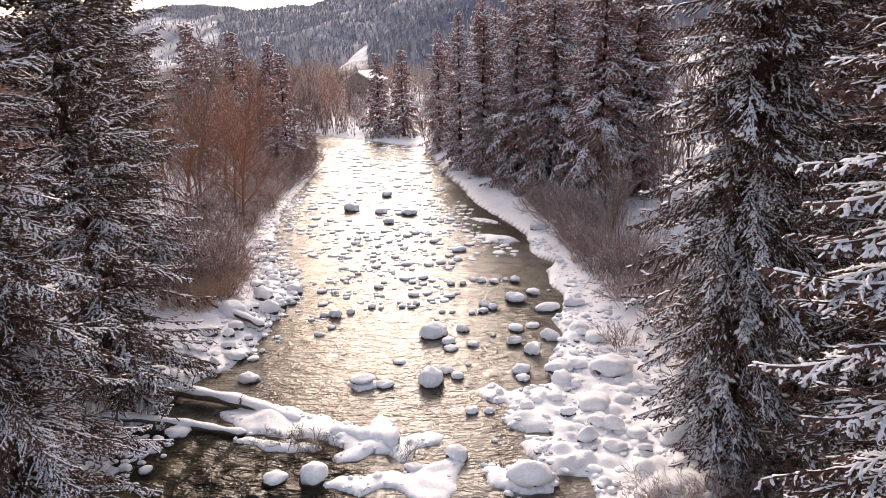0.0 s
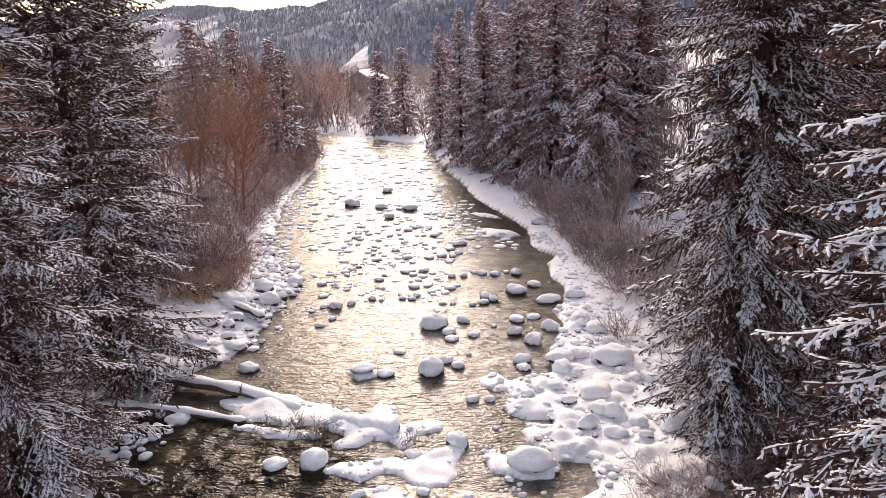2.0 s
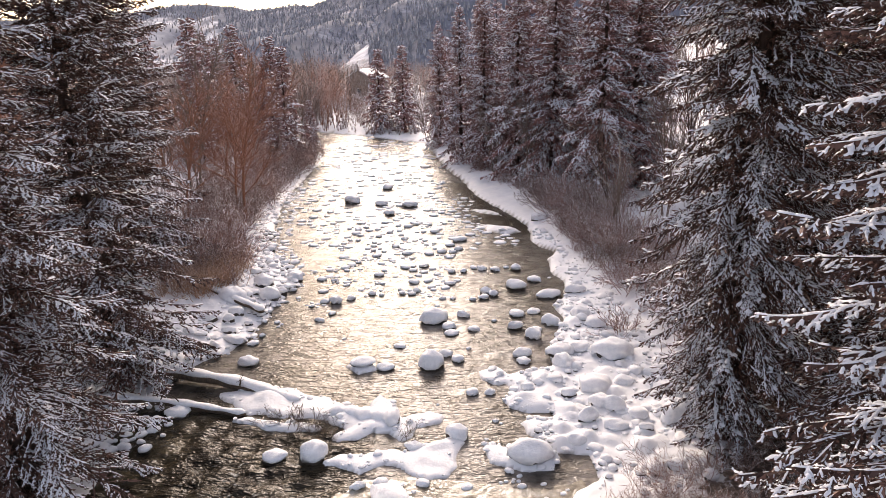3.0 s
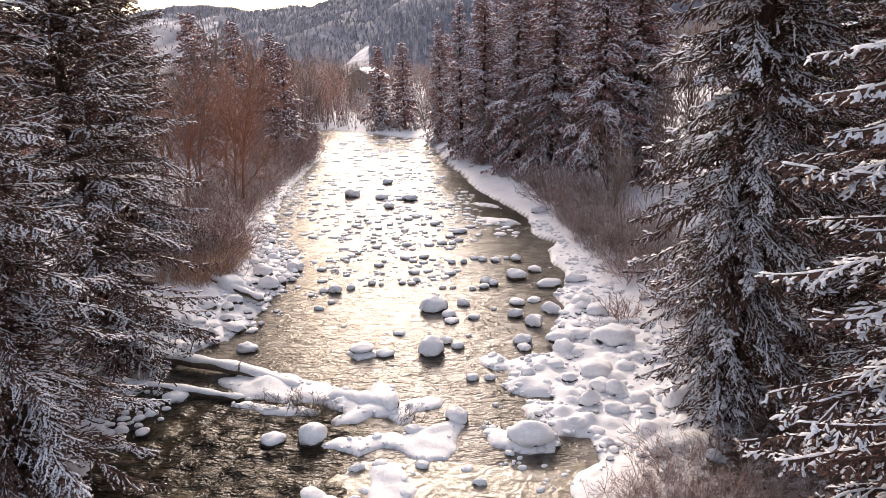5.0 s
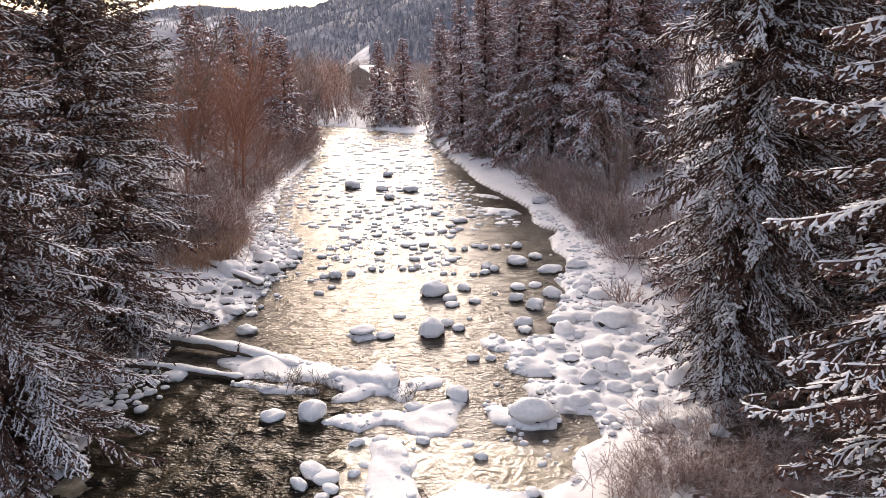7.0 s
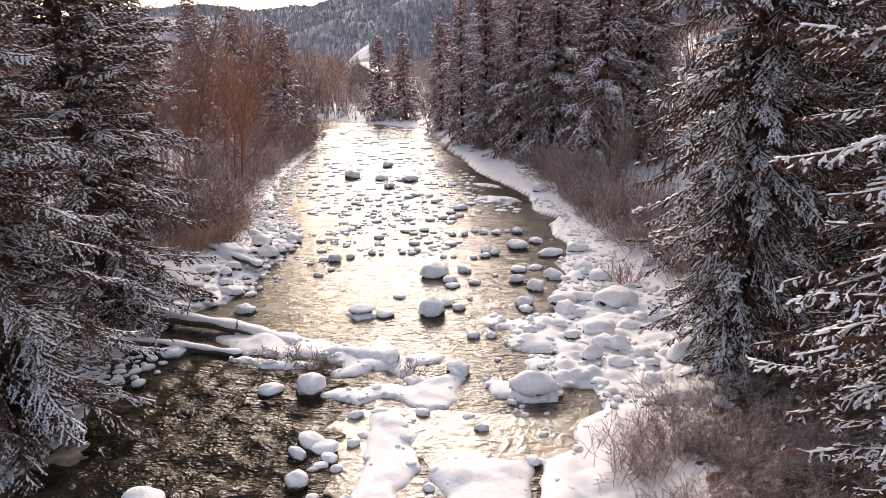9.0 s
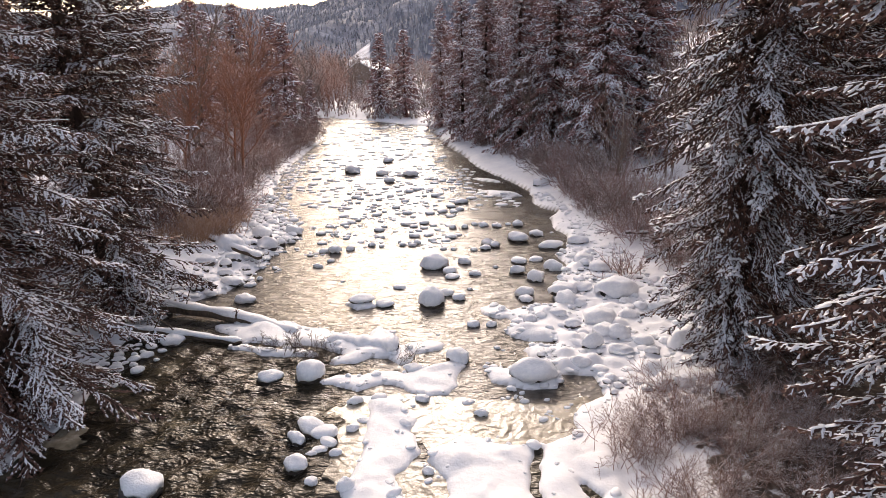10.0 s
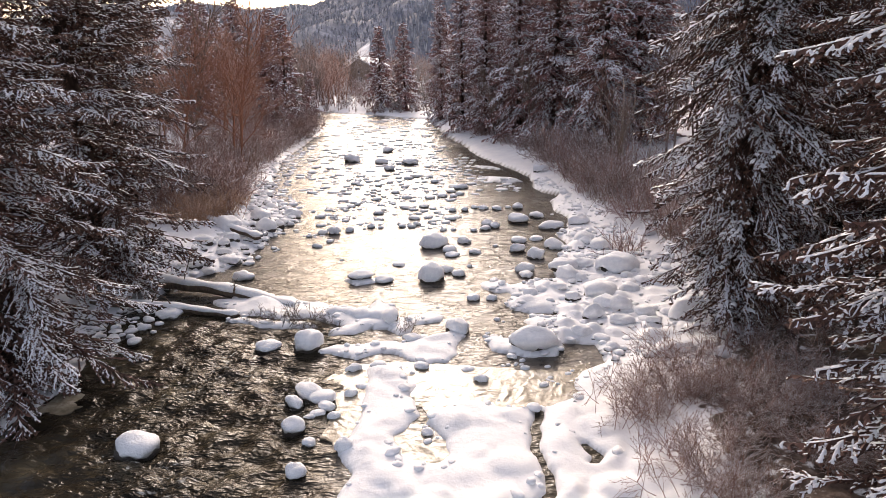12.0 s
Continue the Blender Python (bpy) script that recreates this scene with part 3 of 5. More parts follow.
def spruce_mesh(key, height, radius, seed, spacing=0.34, per=6, shoot=0.17, finger=0.1, width=0.06, snow=0.6, load=0.04, droop=0.45, full=0.35, bare=0.03, skirt=0.3, rise=0.9, short=0.45, face=None,
                rounds=1, clods=0.0, lumps=3.0, inner=10, needles=NEEDLES):
    """Trunk, branchwork, needles and snow of one spruce, as four meshes: whorls of boughs, flat sprays of shoots along each, fingers along each shoot."""
    r = np.random.default_rng(seed)
    E = []
    seg0, seg1, sr0, sr1 = [], [], [], []
    up = np.array([0, 0, 1.0])
    z = height * bare
    while z < height - 0.2:
        f = (z - height * bare) / (height * (1 - bare))
        prof = (1 - f) ** full * (1 - skirt * math.exp(-f * 12))
        a0 = r.uniform(0, 6.28)
        n = per if f < 0.85 else max(3, per - 2)
        for i in range(n):
            a = a0 + i * 6.283 / n + r.normal(0, 0.25)
            length = max(0.25, radius * prof * r.uniform(short, 1.12))
            thin = 1.0 if face is None or (math.cos(a - face) > -0.25 and z < 18.5) else 0.25
            cover = min(0.97, snow * r.choice([0.3, 0.8, 1.0, 1.35]))
            zz = z + r.uniform(-0.5, 0.5) * spacing
            d = np.array([math.cos(a), math.sin(a), 0])
            side = np.array([-d[1], d[0], 0])
            lift = -0.2 + rise * f + r.normal(0, 0.1)
            sag = droop * r.uniform(0.6, 1.4) * (1 - 0.8 * f)
            ph = r.uniform(0, 6.28, 2)

            def at(s):
                zc = lift * s - sag * s ** 2 + 0.45 * sag * s ** 4
                return up * zz + np.outer(s * length, d) + np.outer(zc * length, up) + np.outer(0.07 * length * np.sin(s * 4 + ph[1]) + 0.02 * length * np.sin(s * 11 + ph[0]), side)
            k = max(3, int(length / (shoot * 1.7)))
            sp = at(np.linspace(0.02, 1, k + 1))
            w = np.arange(0, k + 1, max(1, k // 3))
            seg0.append(sp[w[:-1]]); seg1.append(sp[w[1:]])
            rr = np.linspace(1, 0.15, len(w)) * (0.008 + 0.007 * length)
            sr0.append(rr[:-1]); sr1.append(rr[1:])
            h = max(1, k // 4)
            g = (sp[1:] - sp[:-1])[h:]
            m = len(g)
            E.append((sp[:-1][h:], g, np.full(m, width * 1.3), r.random(m) < cover * 1.0, load * r.uniform(0.8, 1.8, m)))
            n2 = max(2, int(length * 0.85 / shoot * 1.5 * thin))
            s2 = np.clip(0.15 + 0.85 * (np.arange(n2) + r.random(n2)) / n2, 0, 0.99)
            l2 = np.clip((0.27 * length * (1 - s2) ** 0.8 + shoot * 0.8) * r.uniform(0.5, 1.25, n2), 0, 1.0)
            sg = np.where(np.arange(n2) % 2 > 0, 1.0, -1.0)
            d2 = unit(d[None, :] * r.uniform(0.5, 1.0, n2)[:, None] + side[None, :] * (sg * r.uniform(0.4, 0.95, n2))[:, None] + up * (lift * 0.5 - sag * s2 - droop * r.uniform(-0.1, 0.75, n2))[:, None])
            o2 = at(s2)
            v2 = d2 * l2[:, None]
            mid = o2 + v2 * 0.5
            fall = -up * (0.14 * l2)[:, None] + r.normal(0, 0.12, (n2, 3)) * l2[:, None]
            on = r.random(n2) < cover
            E.append((o2, v2 * 0.52, np.full(n2, width * 1.1), on & (r.random(n2) < 0.6), load * r.uniform(0.6, 1.3, n2)))
            E.append((mid, v2 * 0.5 + fall, np.full(n2, width), r.random(n2) < cover * 0.8, load * r.uniform(0.6, 1.3, n2)))
            n3 = np.maximum(1, (l2 / finger * thin * 1.5)).astype(int)
            w = np.repeat(np.arange(n2), n3)
            m = len(w)
            q = r.uniform(0.2, 1.0, m)
            o3 = o2[w] + v2[w] * q[:, None] + fall[w] * np.maximum(0, q - 0.5)[:, None] * 2
            sd = unit(np.cross(d2[w], up))
            d3 = unit(d2[w] * r.uniform(0.45, 1.0, m)[:, None] + sd * (r.choice([-1, 1], m) * r.uniform(0.2, 0.9, m))[:, None] + up * r.normal(-0.2 - 0.3 * droop, 0.35, m)[:, None])
            E.append((o3, d3 * (finger * r.uniform(0.9, 2.2, m))[:, None], width * r.uniform(0.6, 1.1, m), r.random(m) < cover * np.where(on[w], 1.15, 0.6), load * r.uniform(0.5, 1.35, m)))
            m = int(length * inner)
            if m:
                ni = r.uniform(0.02, 0.5, m)
                E.append((at(ni) + r.normal(0, 0.1, (m, 3)), unit(d + r.normal(0, 0.8, (m, 3)) - up * 0.4) * r.uniform(0.1, 0.28, m)[:, None], r.uniform(0.03, 0.065, m), np.zeros(m, dtype=bool), np.full(m, load)))
            if clods and r.random() < clods and length > 1.2:
                m = int(length * 5)
                sc = r.uniform(0.5, 1.0, m)
                oc = at(sc) + side * r.normal(0, 0.16, m)[:, None] * length * 0.4
                E.append((oc, unit(np.repeat(d[None, :], m, 0) + r.normal(0, 0.4, (m, 3)) - up * 0.3) * r.uniform(0.12, 0.3, m)[:, None], np.full(m, width), np.ones(m, dtype=bool), load * r.uniform(1.6, 3.8, m)))
        z += spacing * r.uniform(0.7, 1.3) * (1 - 0.35 * f)
    P, G, W, S, B = (np.concatenate([e[i] for e in E]) for i in range(5))
    n = len(P)
    patch = smooth(wavy(P[:, 0] + 0.7 * P[:, 2], P[:, 1] - 0.9 * P[:, 2], lumps, seed + 3), -0.7, 0.35)
    S &= r.random(n) < 0.34 + 0.8 * patch
    B = B * (0.75 + 0.5 * patch)
    D = unit(G)
    side = unit(np.cross(D, up))
    hang = np.cross(side, D)
    hang = np.where(hang[:, 2:3] > 0, -hang, hang)
    end = P + G
    V = []
    for sg in (1.0, -1.0):
        V.append(np.stack([P - G * 0.1, end + D * (W * 0.5)[:, None], P + G * 0.6 + side * (sg * W * r.uniform(0.7, 1.3, n))[:, None] + hang * (W * r.uniform(0.3, 1.7, n))[:, None]], 1).reshape(-1, 3))
    crown = mesh_of(key + "_crown", np.concatenate(V), np.arange(n * 6).reshape(-1, 3), needles, False)
    # pillows of snow on the sprays
    k = np.nonzero(S)[0]
    m = len(k)
    A, Z = P[k] - G[k] * 0.12 + up * 0.012, end[k] + D[k] * (B[k] * 0.6)[:, None] + up * 0.012
    cuts = (0.55,) if rounds == 1 else (0.15, 0.82)
    V = [A]
    for u in cuts:
        c = A + (Z - A) * u
        j = B[k] * r.uniform(0.75, 1.3, m)
        V += [c + side[k] * j[:, None], c + up * (j * 0.95)[:, None], c - side[k] * j[:, None]]
    V.append(Z)
    nv = len(V)
    V = np.stack(V, 1).reshape(-1, 3)
    base = (np.arange(m) * nv)[:, None]
    T = []
    for e in range(2):
        g = e + 1
        T.append(np.concatenate([base, base + 1 + e, base + 1 + g], 1))
        for q in range(len(cuts) - 1):
            o = 1 + q * 3
            T += [np.concatenate([base + o + e, base + o + 3 + e, base + o + 3 + g], 1), np.concatenate([base + o + e, base + o + 3 + g, base + o + g], 1)]
        o = 1 + 3 * (len(cuts) - 1)
        T.append(np.concatenate([base + o + e, base + nv - 1, base + o + g], 1))
    snow_me = mesh_of(key + "_snow", V, np.concatenate(T), BOUGH_SNOW, True)
    v, t = tubes(np.concatenate(seg0), np.concatenate(seg1), np.concatenate(sr0), np.concatenate(sr1), 3)
    wood = mesh_of(key + "_wood", v, t, SPRUCE_BARK)
    zs = np.linspace(-0.6, height, 14)
    c = np.stack([0.05 * np.sin(zs * 0.5 + seed), 0.05 * np.cos(zs * 0.4 + seed), zs], 1)
    rad = (0.011 * height + 0.06) * (1 - np.clip(zs, 0, None) / height) ** 0.9 + 0.012
    v, t = tubes(c[:-1], c[1:], rad[:-1], rad[1:], 10)
    trunk = mesh_of(key + "_trunk", v, t, SPRUCE_BARK)
    return trunk, wood, crown, snow_me


def spruce(meshes, x, y, turn, scale, label, tilt=0.0, dz=0.0):
    ob = new("spruce_tree")
    ob.matrix_basis = pose(x, y, ground_z(x, y) - 0.1 + dz, tilt, 0, turn) @ Matrix.Scale(scale, 4)
    for name, me in zip(("trunk", "branchwork", "crown", "snow"), meshes):
        c = child(name, me, ob, "snow lying on the boughs" if name == "snow" else "")
        if name != "trunk":
            c["kind"] = "stuff"
    return tagged(ob, label, "spruce tree", "spruces along the river")


near_a = spruce_mesh("spruce_a", 27, 4.4, 11, face=-0.92, full=0.3, spacing=0.36, bare=0.0, skirt=0.0, droop=0.55, snow=0.95, shoot=0.13, finger=0.046, width=0.034, load=0.019)
near_b = spruce_mesh("spruce_b", 26, 4.5, 12, face=-1.03, full=0.3, spacing=0.4, bare=0.0, skirt=0.0, rise=1.2, snow=0.82, shoot=0.165, finger=0.062, width=0.042, load=0.024)
near_c = spruce_mesh("spruce_c", 30, 3.8, 17, face=-2.03, full=0.16, spacing=0.36, per=7, droop=1.0, snow=1.0, shoot=0.115, finger=0.042, width=0.033, load=0.019, bare=0.025, skirt=0.62, clods=0.6, short=0.45)
fine = spruce_mesh("spruce_fine", 27, 4.0, 13, inner=0, face=-2.4, full=0.18, skirt=0.35, spacing=0.4, per=6, droop=0.4, snow=0.8, load=0.019, width=0.042, shoot=0.13, finger=0.055, rounds=2, short=0.35, rise=0.6)
mid_a = spruce_mesh("spruce_mid_a", 23, 4.9, 14, skirt=0.05, inner=3, spacing=0.6, shoot=0.3, finger=0.155, width=0.085, load=0.057, snow=1.3, lumps=1.4, droop=0.75, full=0.65, needles=HAZY_DUSTED)
mid_b = spruce_mesh("spruce_mid_b", 23, 4.4, 15, skirt=0.05, inner=3, spacing=0.6, shoot=0.3, finger=0.155, width=0.085, load=0.057, snow=1.3, lumps=1.4, droop=0.7, full=0.65, needles=HAZY_DUSTED)
far_a = spruce_mesh("spruce_far", 15, 3.7, 16, inner=3, spacing=0.6, shoot=0.42, finger=0.3, width=0.13, load=0.08, snow=0.6, droop=0.5, full=0.8, skirt=0.1, needles=HAZY_DUSTED)

TALL = "tall dark green spruce with fresh snow on its boughs"
spruce(near_a, -13.6, 17.3, 0, 1.0, "tall snowy spruce at the water's edge")
spruce(near_b, -14.8, 25.4, 0, 1.03, "tall snowy spruce behind the fallen logs")
spruce(near_b, -19.5, 37.8, 10, 1.08, TALL)
spruce(mid_a, -21.0, 27.0, 310, 1.0, TALL)
spruce(fine, 8.85, 8.5, 0, 1.0, "large spruce with thick snow along every bough")
spruce(near_c, 9.8, 19.8, 0, 1.0, "tall drooping spruce leaning over the snowy bank")
spruce(near_b, 14.6, 25.5, 300, 0.95, TALL)
spruce(near_b, 13.9, 15.8, 290, 0.95, TALL)
spruce(near_b, 17.0, 21.8, 290, 0.95, TALL)
spruce(mid_a, 21.0, 30.0, 80, 1.0, TALL)
MID = "tall spruce in a dense row on the bank, dusted with snow"
for x, y, me, sc, tn in ((-0.6, 99, mid_b, 0.8, 0), (2.2, 83, mid_b, 0.86, 50), (4.9, 77, mid_b, 0.92, 120), (8.0, 69.5, mid_a, 0.95, 200), (11.2, 65.5, mid_a, 1.0, 300), (15.4, 66, mid_b, 1.05, 260),
                         (14.0, 56.5, mid_a, 1.0, 20), (17.4, 58.5, mid_b, 1.05, 140), (12.0, 80, mid_b, 0.95, 90), (20.5, 66, mid_b, 1.0, 150), (24, 50, mid_a, 0.95, 250), (27, 40, mid_b, 0.9, 10), (5.2, 89, mid_b, 0.9, 33), (9.6, 83, mid_a, 0.95, 222), (13.2, 75, mid_b, 1.0, 310), (17.5, 72, mid_a, 0.9, 180), (19, 60, mid_b, 0.95, 77), (7.5, 92, mid_a, 0.85, 70)):
    spruce(me, x, y, tn, sc, MID)
FAR = "snow-dusted spruce standing across the river bend"
for x, y, sc, tn in ((-12.1, 121.5, 1.0, 0), (-7.6, 122.5, 1.08, 80), (-21.7, 88, 1.0, 20), (-25.5, 97, 1.1, 45), (-32.5, 85, 1.2, 15), (-30.5, 96, 1.18, 60), (-20.0, 96, 0.55, 60), (-38, 110, 1.1, 60), (-40, 125, 1.0, 140), (-56, 120, 1.05, 200), (-34, 128, 1.1, 10), (-26, 96, 0.9, 100), (-52, 140, 1.1, 50), (0.5, 120, 1.1, 200), (-70, 150, 1.2, 0), (-30.5, 80, 1.0, 30), (-33.5, 92, 1.1, 75), (-44, 98, 1.15, 120), (-21.5, 81, 0.7, 170), (-48, 86, 1.0, 220), (-58, 105, 1.1, 10), (-63, 96, 1.0, 90)):
    spruce(far_a, x, y, tn, sc, FAR)


# ---- bare trees and shrubs ----
def spikes(p0, p1, r0):
    """Thin three-sided tapering twigs."""
    p0, p1, r0 = (np.asarray(a, dtype=np.float64) for a in (p0, p1, r0))
    d = unit(p1 - p0)
    u = unit(np.cross(d, np.where(np.abs(d[:, 2:3]) > 0.9, np.array([[1.0, 0, 0]]), np.array([[0, 0, 1.0]]))))
    w = np.cross(d, u)
    ring = [p0 + (u * math.cos(q) + w * math.sin(q)) * r0[:, None] for q in (0, 2.094, 4.189)]
    n = len(p0)
    base = (np.arange(n) * 4)[:, None]
    return np.stack(ring + [p1], 1).reshape(-1, 3), np.concatenate([np.concatenate([base + i, base + (i + 1) % 3, base + 3], 1) for i in range(3)])


def join(*parts):
    vs, ts, k = [], [], 0
    for v, t in parts:
        vs.append(v), ts.append(t + k)
        k += len(v)
    return np.concatenate(vs), np.concatenate(ts)


def branching(height, r, kids, spread, up_bias, r0, twig_r, start=0.2, wob=0.10, tall=True):
    """Segments of a trunk with limbs, and its last twigs apart."""
    seg, tips = [], []
    levels = len(kids)
    def limb(p, d, length, rad, level):
        if level == levels:
            tips.append((p, p + d * length, rad))
            return
        n = (5 if tall else 3) if level == 0 else (3 if tall else 2)
        pts, dirs = [p], [d]
        for i in range(n):
            d = d + r.normal(0, wob + 0.05 * level, 3) + np.array([0, 0, up_bias])
            d = d / np.linalg.norm(d)
            pts.append(pts[-1] + d * length / n)
            dirs.append(d)
        rs = np.linspace(rad, max(twig_r, rad * 0.35), n + 1)
        seg.extend((pts[i], pts[i + 1], rs[i], rs[i + 1]) for i in range(n))
        for j in range(kids[level]):
            s = start + (0.98 - start) * (j + r.random()) / kids[level]
            q = min(n - 1, int(s * n))
            base = pts[q] + (pts[q + 1] - pts[q]) * (s * n - q)
            a = r.normal(0, 1, 3)
            a -= dirs[q] * a.dot(dirs[q])
            a /= np.linalg.norm(a)
            sp = spread * r.uniform(0.6, 1.35)
            limb(base, dirs[q] * math.cos(sp) + a * math.sin(sp), length * r.uniform(0.3, 0.52) * (1.15 - 0.5 * s if level == 0 else 1), max(twig_r, rs[q] * 0.5), level + 1)
    limb(np.zeros(3), np.array([0, 0, 1.0]), height, r0, 0)
    return seg, tips


def woody(key, seg, tips, material, sides=4, limbs=None):
    """Two meshes: the trunk and limbs (or stems), and the last twigs."""
    a = [np.array([s[i] for s in seg]) for i in range(4)]
    t = [np.array([s[i] for s in tips]) for i in range(3)]
    return mesh_of(key + "_limbs", *tubes(*a, sides), limbs or material), mesh_of(key + "_twigs", *spikes(*t), material)


def bare_tree_mesh(key, height, seed, material, kids=(16, 7, 5), spread=0.7, up_bias=0.08, twig_r=0.014, stems=1, limbs=None):
    r = np.random.default_rng(seed)
    seg, tips = [], []
    for i in range(stems):
        s, t = branching(height * r.uniform(0.8, 1.05), r, kids, spread, up_bias, height * 0.010, twig_r)
        off = np.array([r.normal(0, 0.5), r.normal(0, 0.5), 0]) * (i > 0)
        tl = np.array([r.normal(0, 0.08), r.normal(0, 0.08)]) * (i > 0)
        mv = lambda p: p + off + np.array([tl[0], tl[1], 0]) * p[2]
        seg += [(mv(p), mv(q), a, b) for p, q, a, b in s]
        tips += [(mv(p), mv(q), a) for p, q, a in t]
    return woody(key, seg, tips, material, 5, limbs)


def shrub_mesh(key, height, seed, material, stems=60, kids=(7,), spread=0.5, lean=0.95, twig_r=0.007, width=0.2):
    r = np.random.default_rng(seed)
    seg, tips = [], []
    for i in range(stems):
        s, t = branching(height * r.uniform(0.5, 1.1), r, kids, spread, 0.02, 0.011 + twig_r * 0.5, twig_r, 0.25, 0.16, False)
        a, ln = r.uniform(0, 6.28), lean * r.random() ** 0.6
        rot = np.array(Euler((ln * math.sin(a), ln * math.cos(a), 0)).to_matrix())
        off = np.array([r.normal(0, width) * height, r.normal(0, width) * height, -0.1])
        seg += [(rot @ p + off, rot @ q + off, u, v) for p, q, u, v in s]
        tips += [(rot @ p + off, rot @ q + off, u) for p, q, u in t]
    return woody(key, seg, tips, material, 3)


def plant(name, me, x, y, turn, sc, label, cat, group, dz=0.0):
    ob = new(name)
    ob.matrix_basis = pose(x, y, ground_z(x, y) - 0.08 + dz, 0, 0, turn) @ Matrix.Diagonal((sc, sc, sc, 1))
    stem = child("stem_clump" if cat == "shrub" else "trunk", me[0], ob)
    if cat == "shrub":
        stem["kind"] = "stuff"
    child("crown", me[1], ob)["kind"] = "stuff"
    return tagged(ob, label, cat, group)


orange = bare_tree_mesh("orange_tree", 13, 61, ORANGE_BARK, kids=(26, 9, 8), twig_r=0.02)
grey_a = bare_tree_mesh("grey_tree_a", 14, 62, GREY_BARK, kids=(17, 7, 5), spread=0.6, twig_r=0.02)
grey_b = bare_tree_mesh("grey_tree_b", 13, 63, GREY_BARK, kids=(11, 6, 5), spread=0.45, up_bias=0.14, stems=2, twig_r=0.022)
brown = bare_tree_mesh("brown_tree", 13, 64, ORANGE_BARK, limbs=DARK_BARK, kids=(11, 6, 5), spread=0.42, up_bias=0.14, stems=2, twig_r=0.022)
ORG = "bare cottonwood with dense orange-brown twigs behind the willows"
plant("bare_tree", orange, -17.3, 53, 0, 1.05, ORG, "bare tree", "bare trees on the bank")
plant("bare_tree", orange, -19.6, 58, 130, 0.8, ORG, "bare tree", "bare trees on the bank")
plant("bare_tree", orange, -21.8, 52, 40, 0.85, ORG, "bare tree", "bare trees on the bank")
plant("bare_tree", orange, -24.5, 70, 90, 0.9, ORG, "bare tree", "bare trees on the bank")
plant("bare_tree", orange, -27.5, 62, 190, 0.8, ORG, "bare tree", "bare trees on the bank")
plant("bare_tree", orange, -29, 42, 230, 1.1, ORG, "bare tree", "bare trees on the bank")
plant("bare_tree", orange, -25, 37, 280, 1.15, ORG, "bare tree", "bare trees on the bank")
BARE = "leafless cottonwood with grey-brown branches lightly dusted with snow"
r = np.random.default_rng(5)
for i in range(78):
    if i < 46:
        y = r.uniform(58, 140)
        x = -(20.5 + (y - 58) * 0.075) - r.random() ** 1.4 * 0.42 * y
    elif i < 58:
        x, y = r.uniform(-52, -30), r.uniform(135, 180)
    else:
        y = r.uniform(75, 175)
        x = r.uniform(0.12, 0.36) * y + 6
    plant("bare_tree", (grey_a, grey_b, brown, grey_b)[i % 4], x, y, r.uniform(0, 360), r.uniform(0.7, 1.05), BARE, "bare tree", "bare trees on the bank")
for x, y, s, t in ((-28.5, 168, 0.75, 0), (-30, 182, 0.8, 50), (-27.0, 196, 0.7, 100), (-31, 158, 0.9, 150), (-24.3, 205, 0.6, 210), (-21.5, 172, 0.65, 20), (-25.5, 176, 0.8, 260), (-22.0, 150, 0.5, 310), (-28.5, 206, 0.8, 330), (-19.5, 160, 0.6, 80), (0.6, 90, 0.7, 0), (5.5, 71, 0.6, 60), (8.8, 65, 0.65, 120), (12.2, 58, 0.6, 30), (13.2, 50, 0.5, 200), (11.8, 43, 0.45, 280), (17, 47, 0.7, 90), (21, 34, 0.6, 45), (24, 42, 0.75, 100), (27, 52, 0.8, 10), (22, 56, 0.8, 250), (30, 36, 0.7, 320), (26, 30, 0.6, 170), (33, 60, 0.9, 60), (20, 41, 0.6, 280), (-3, 101, 0.6, 10)):
    plant("bare_tree", grey_b if y > 140 else (brown, grey_b)[int(y) % 2], x, y, t, s, BARE, "bare tree", "bare trees on the bank")
red_s = shrub_mesh("red_willow", 2.9, 71, RED_TWIG, stems=24, kids=(5, 5), twig_r=0.013, spread=0.75)
brown_s = shrub_mesh("brown_willow", 2.6, 72, BROWN_TWIG, stems=24, kids=(5, 5), twig_r=0.013, spread=0.75)
near_s = shrub_mesh("near_willow", 1.8, 75, NEAR_TWIG, stems=54, kids=(5, 6), twig_r=0.006, spread=0.65, lean=1.1, width=0.42)
frost_s = shrub_mesh("frosted_willow", 2.7, 73, FROST_TWIG, stems=24, kids=(5, 5), twig_r=0.014, spread=0.75)
tuft = shrub_mesh("tawny_clump", 1.9, 76, TAWNY, stems=46, kids=(6,), twig_r=0.011, spread=0.45, lean=0.7)
small_s = shrub_mesh("small_willow", 1.3, 74, NEAR_TWIG, stems=34, kids=(4, 4), twig_r=0.006)
RED = "dense leafless red-stemmed willow shrub on the bank"
FRO = "leafless willow shrub with frosted twigs on the snowy bank"
BRO = "tangled leafless brown willow shrub rising out of the snow"
for i in range(84):
    y = 36 + 58 * (i + r.random()) / 84
    x = float(np.interp(y, [36, 42, 48, 57, 64, 92, 96], [-13.2, -15.0, -16.2, -17.4, -18.2, -18.9, -20.6])) - r.random() ** 1.7 * 8
    plant("willow_shrub", (red_s, brown_s, red_s, frost_s)[i % 4], x, y, r.uniform(0, 360), r.uniform(0.45, 1.35), (RED, BRO, RED, FRO)[i % 4], "shrub", "willows on the bank")
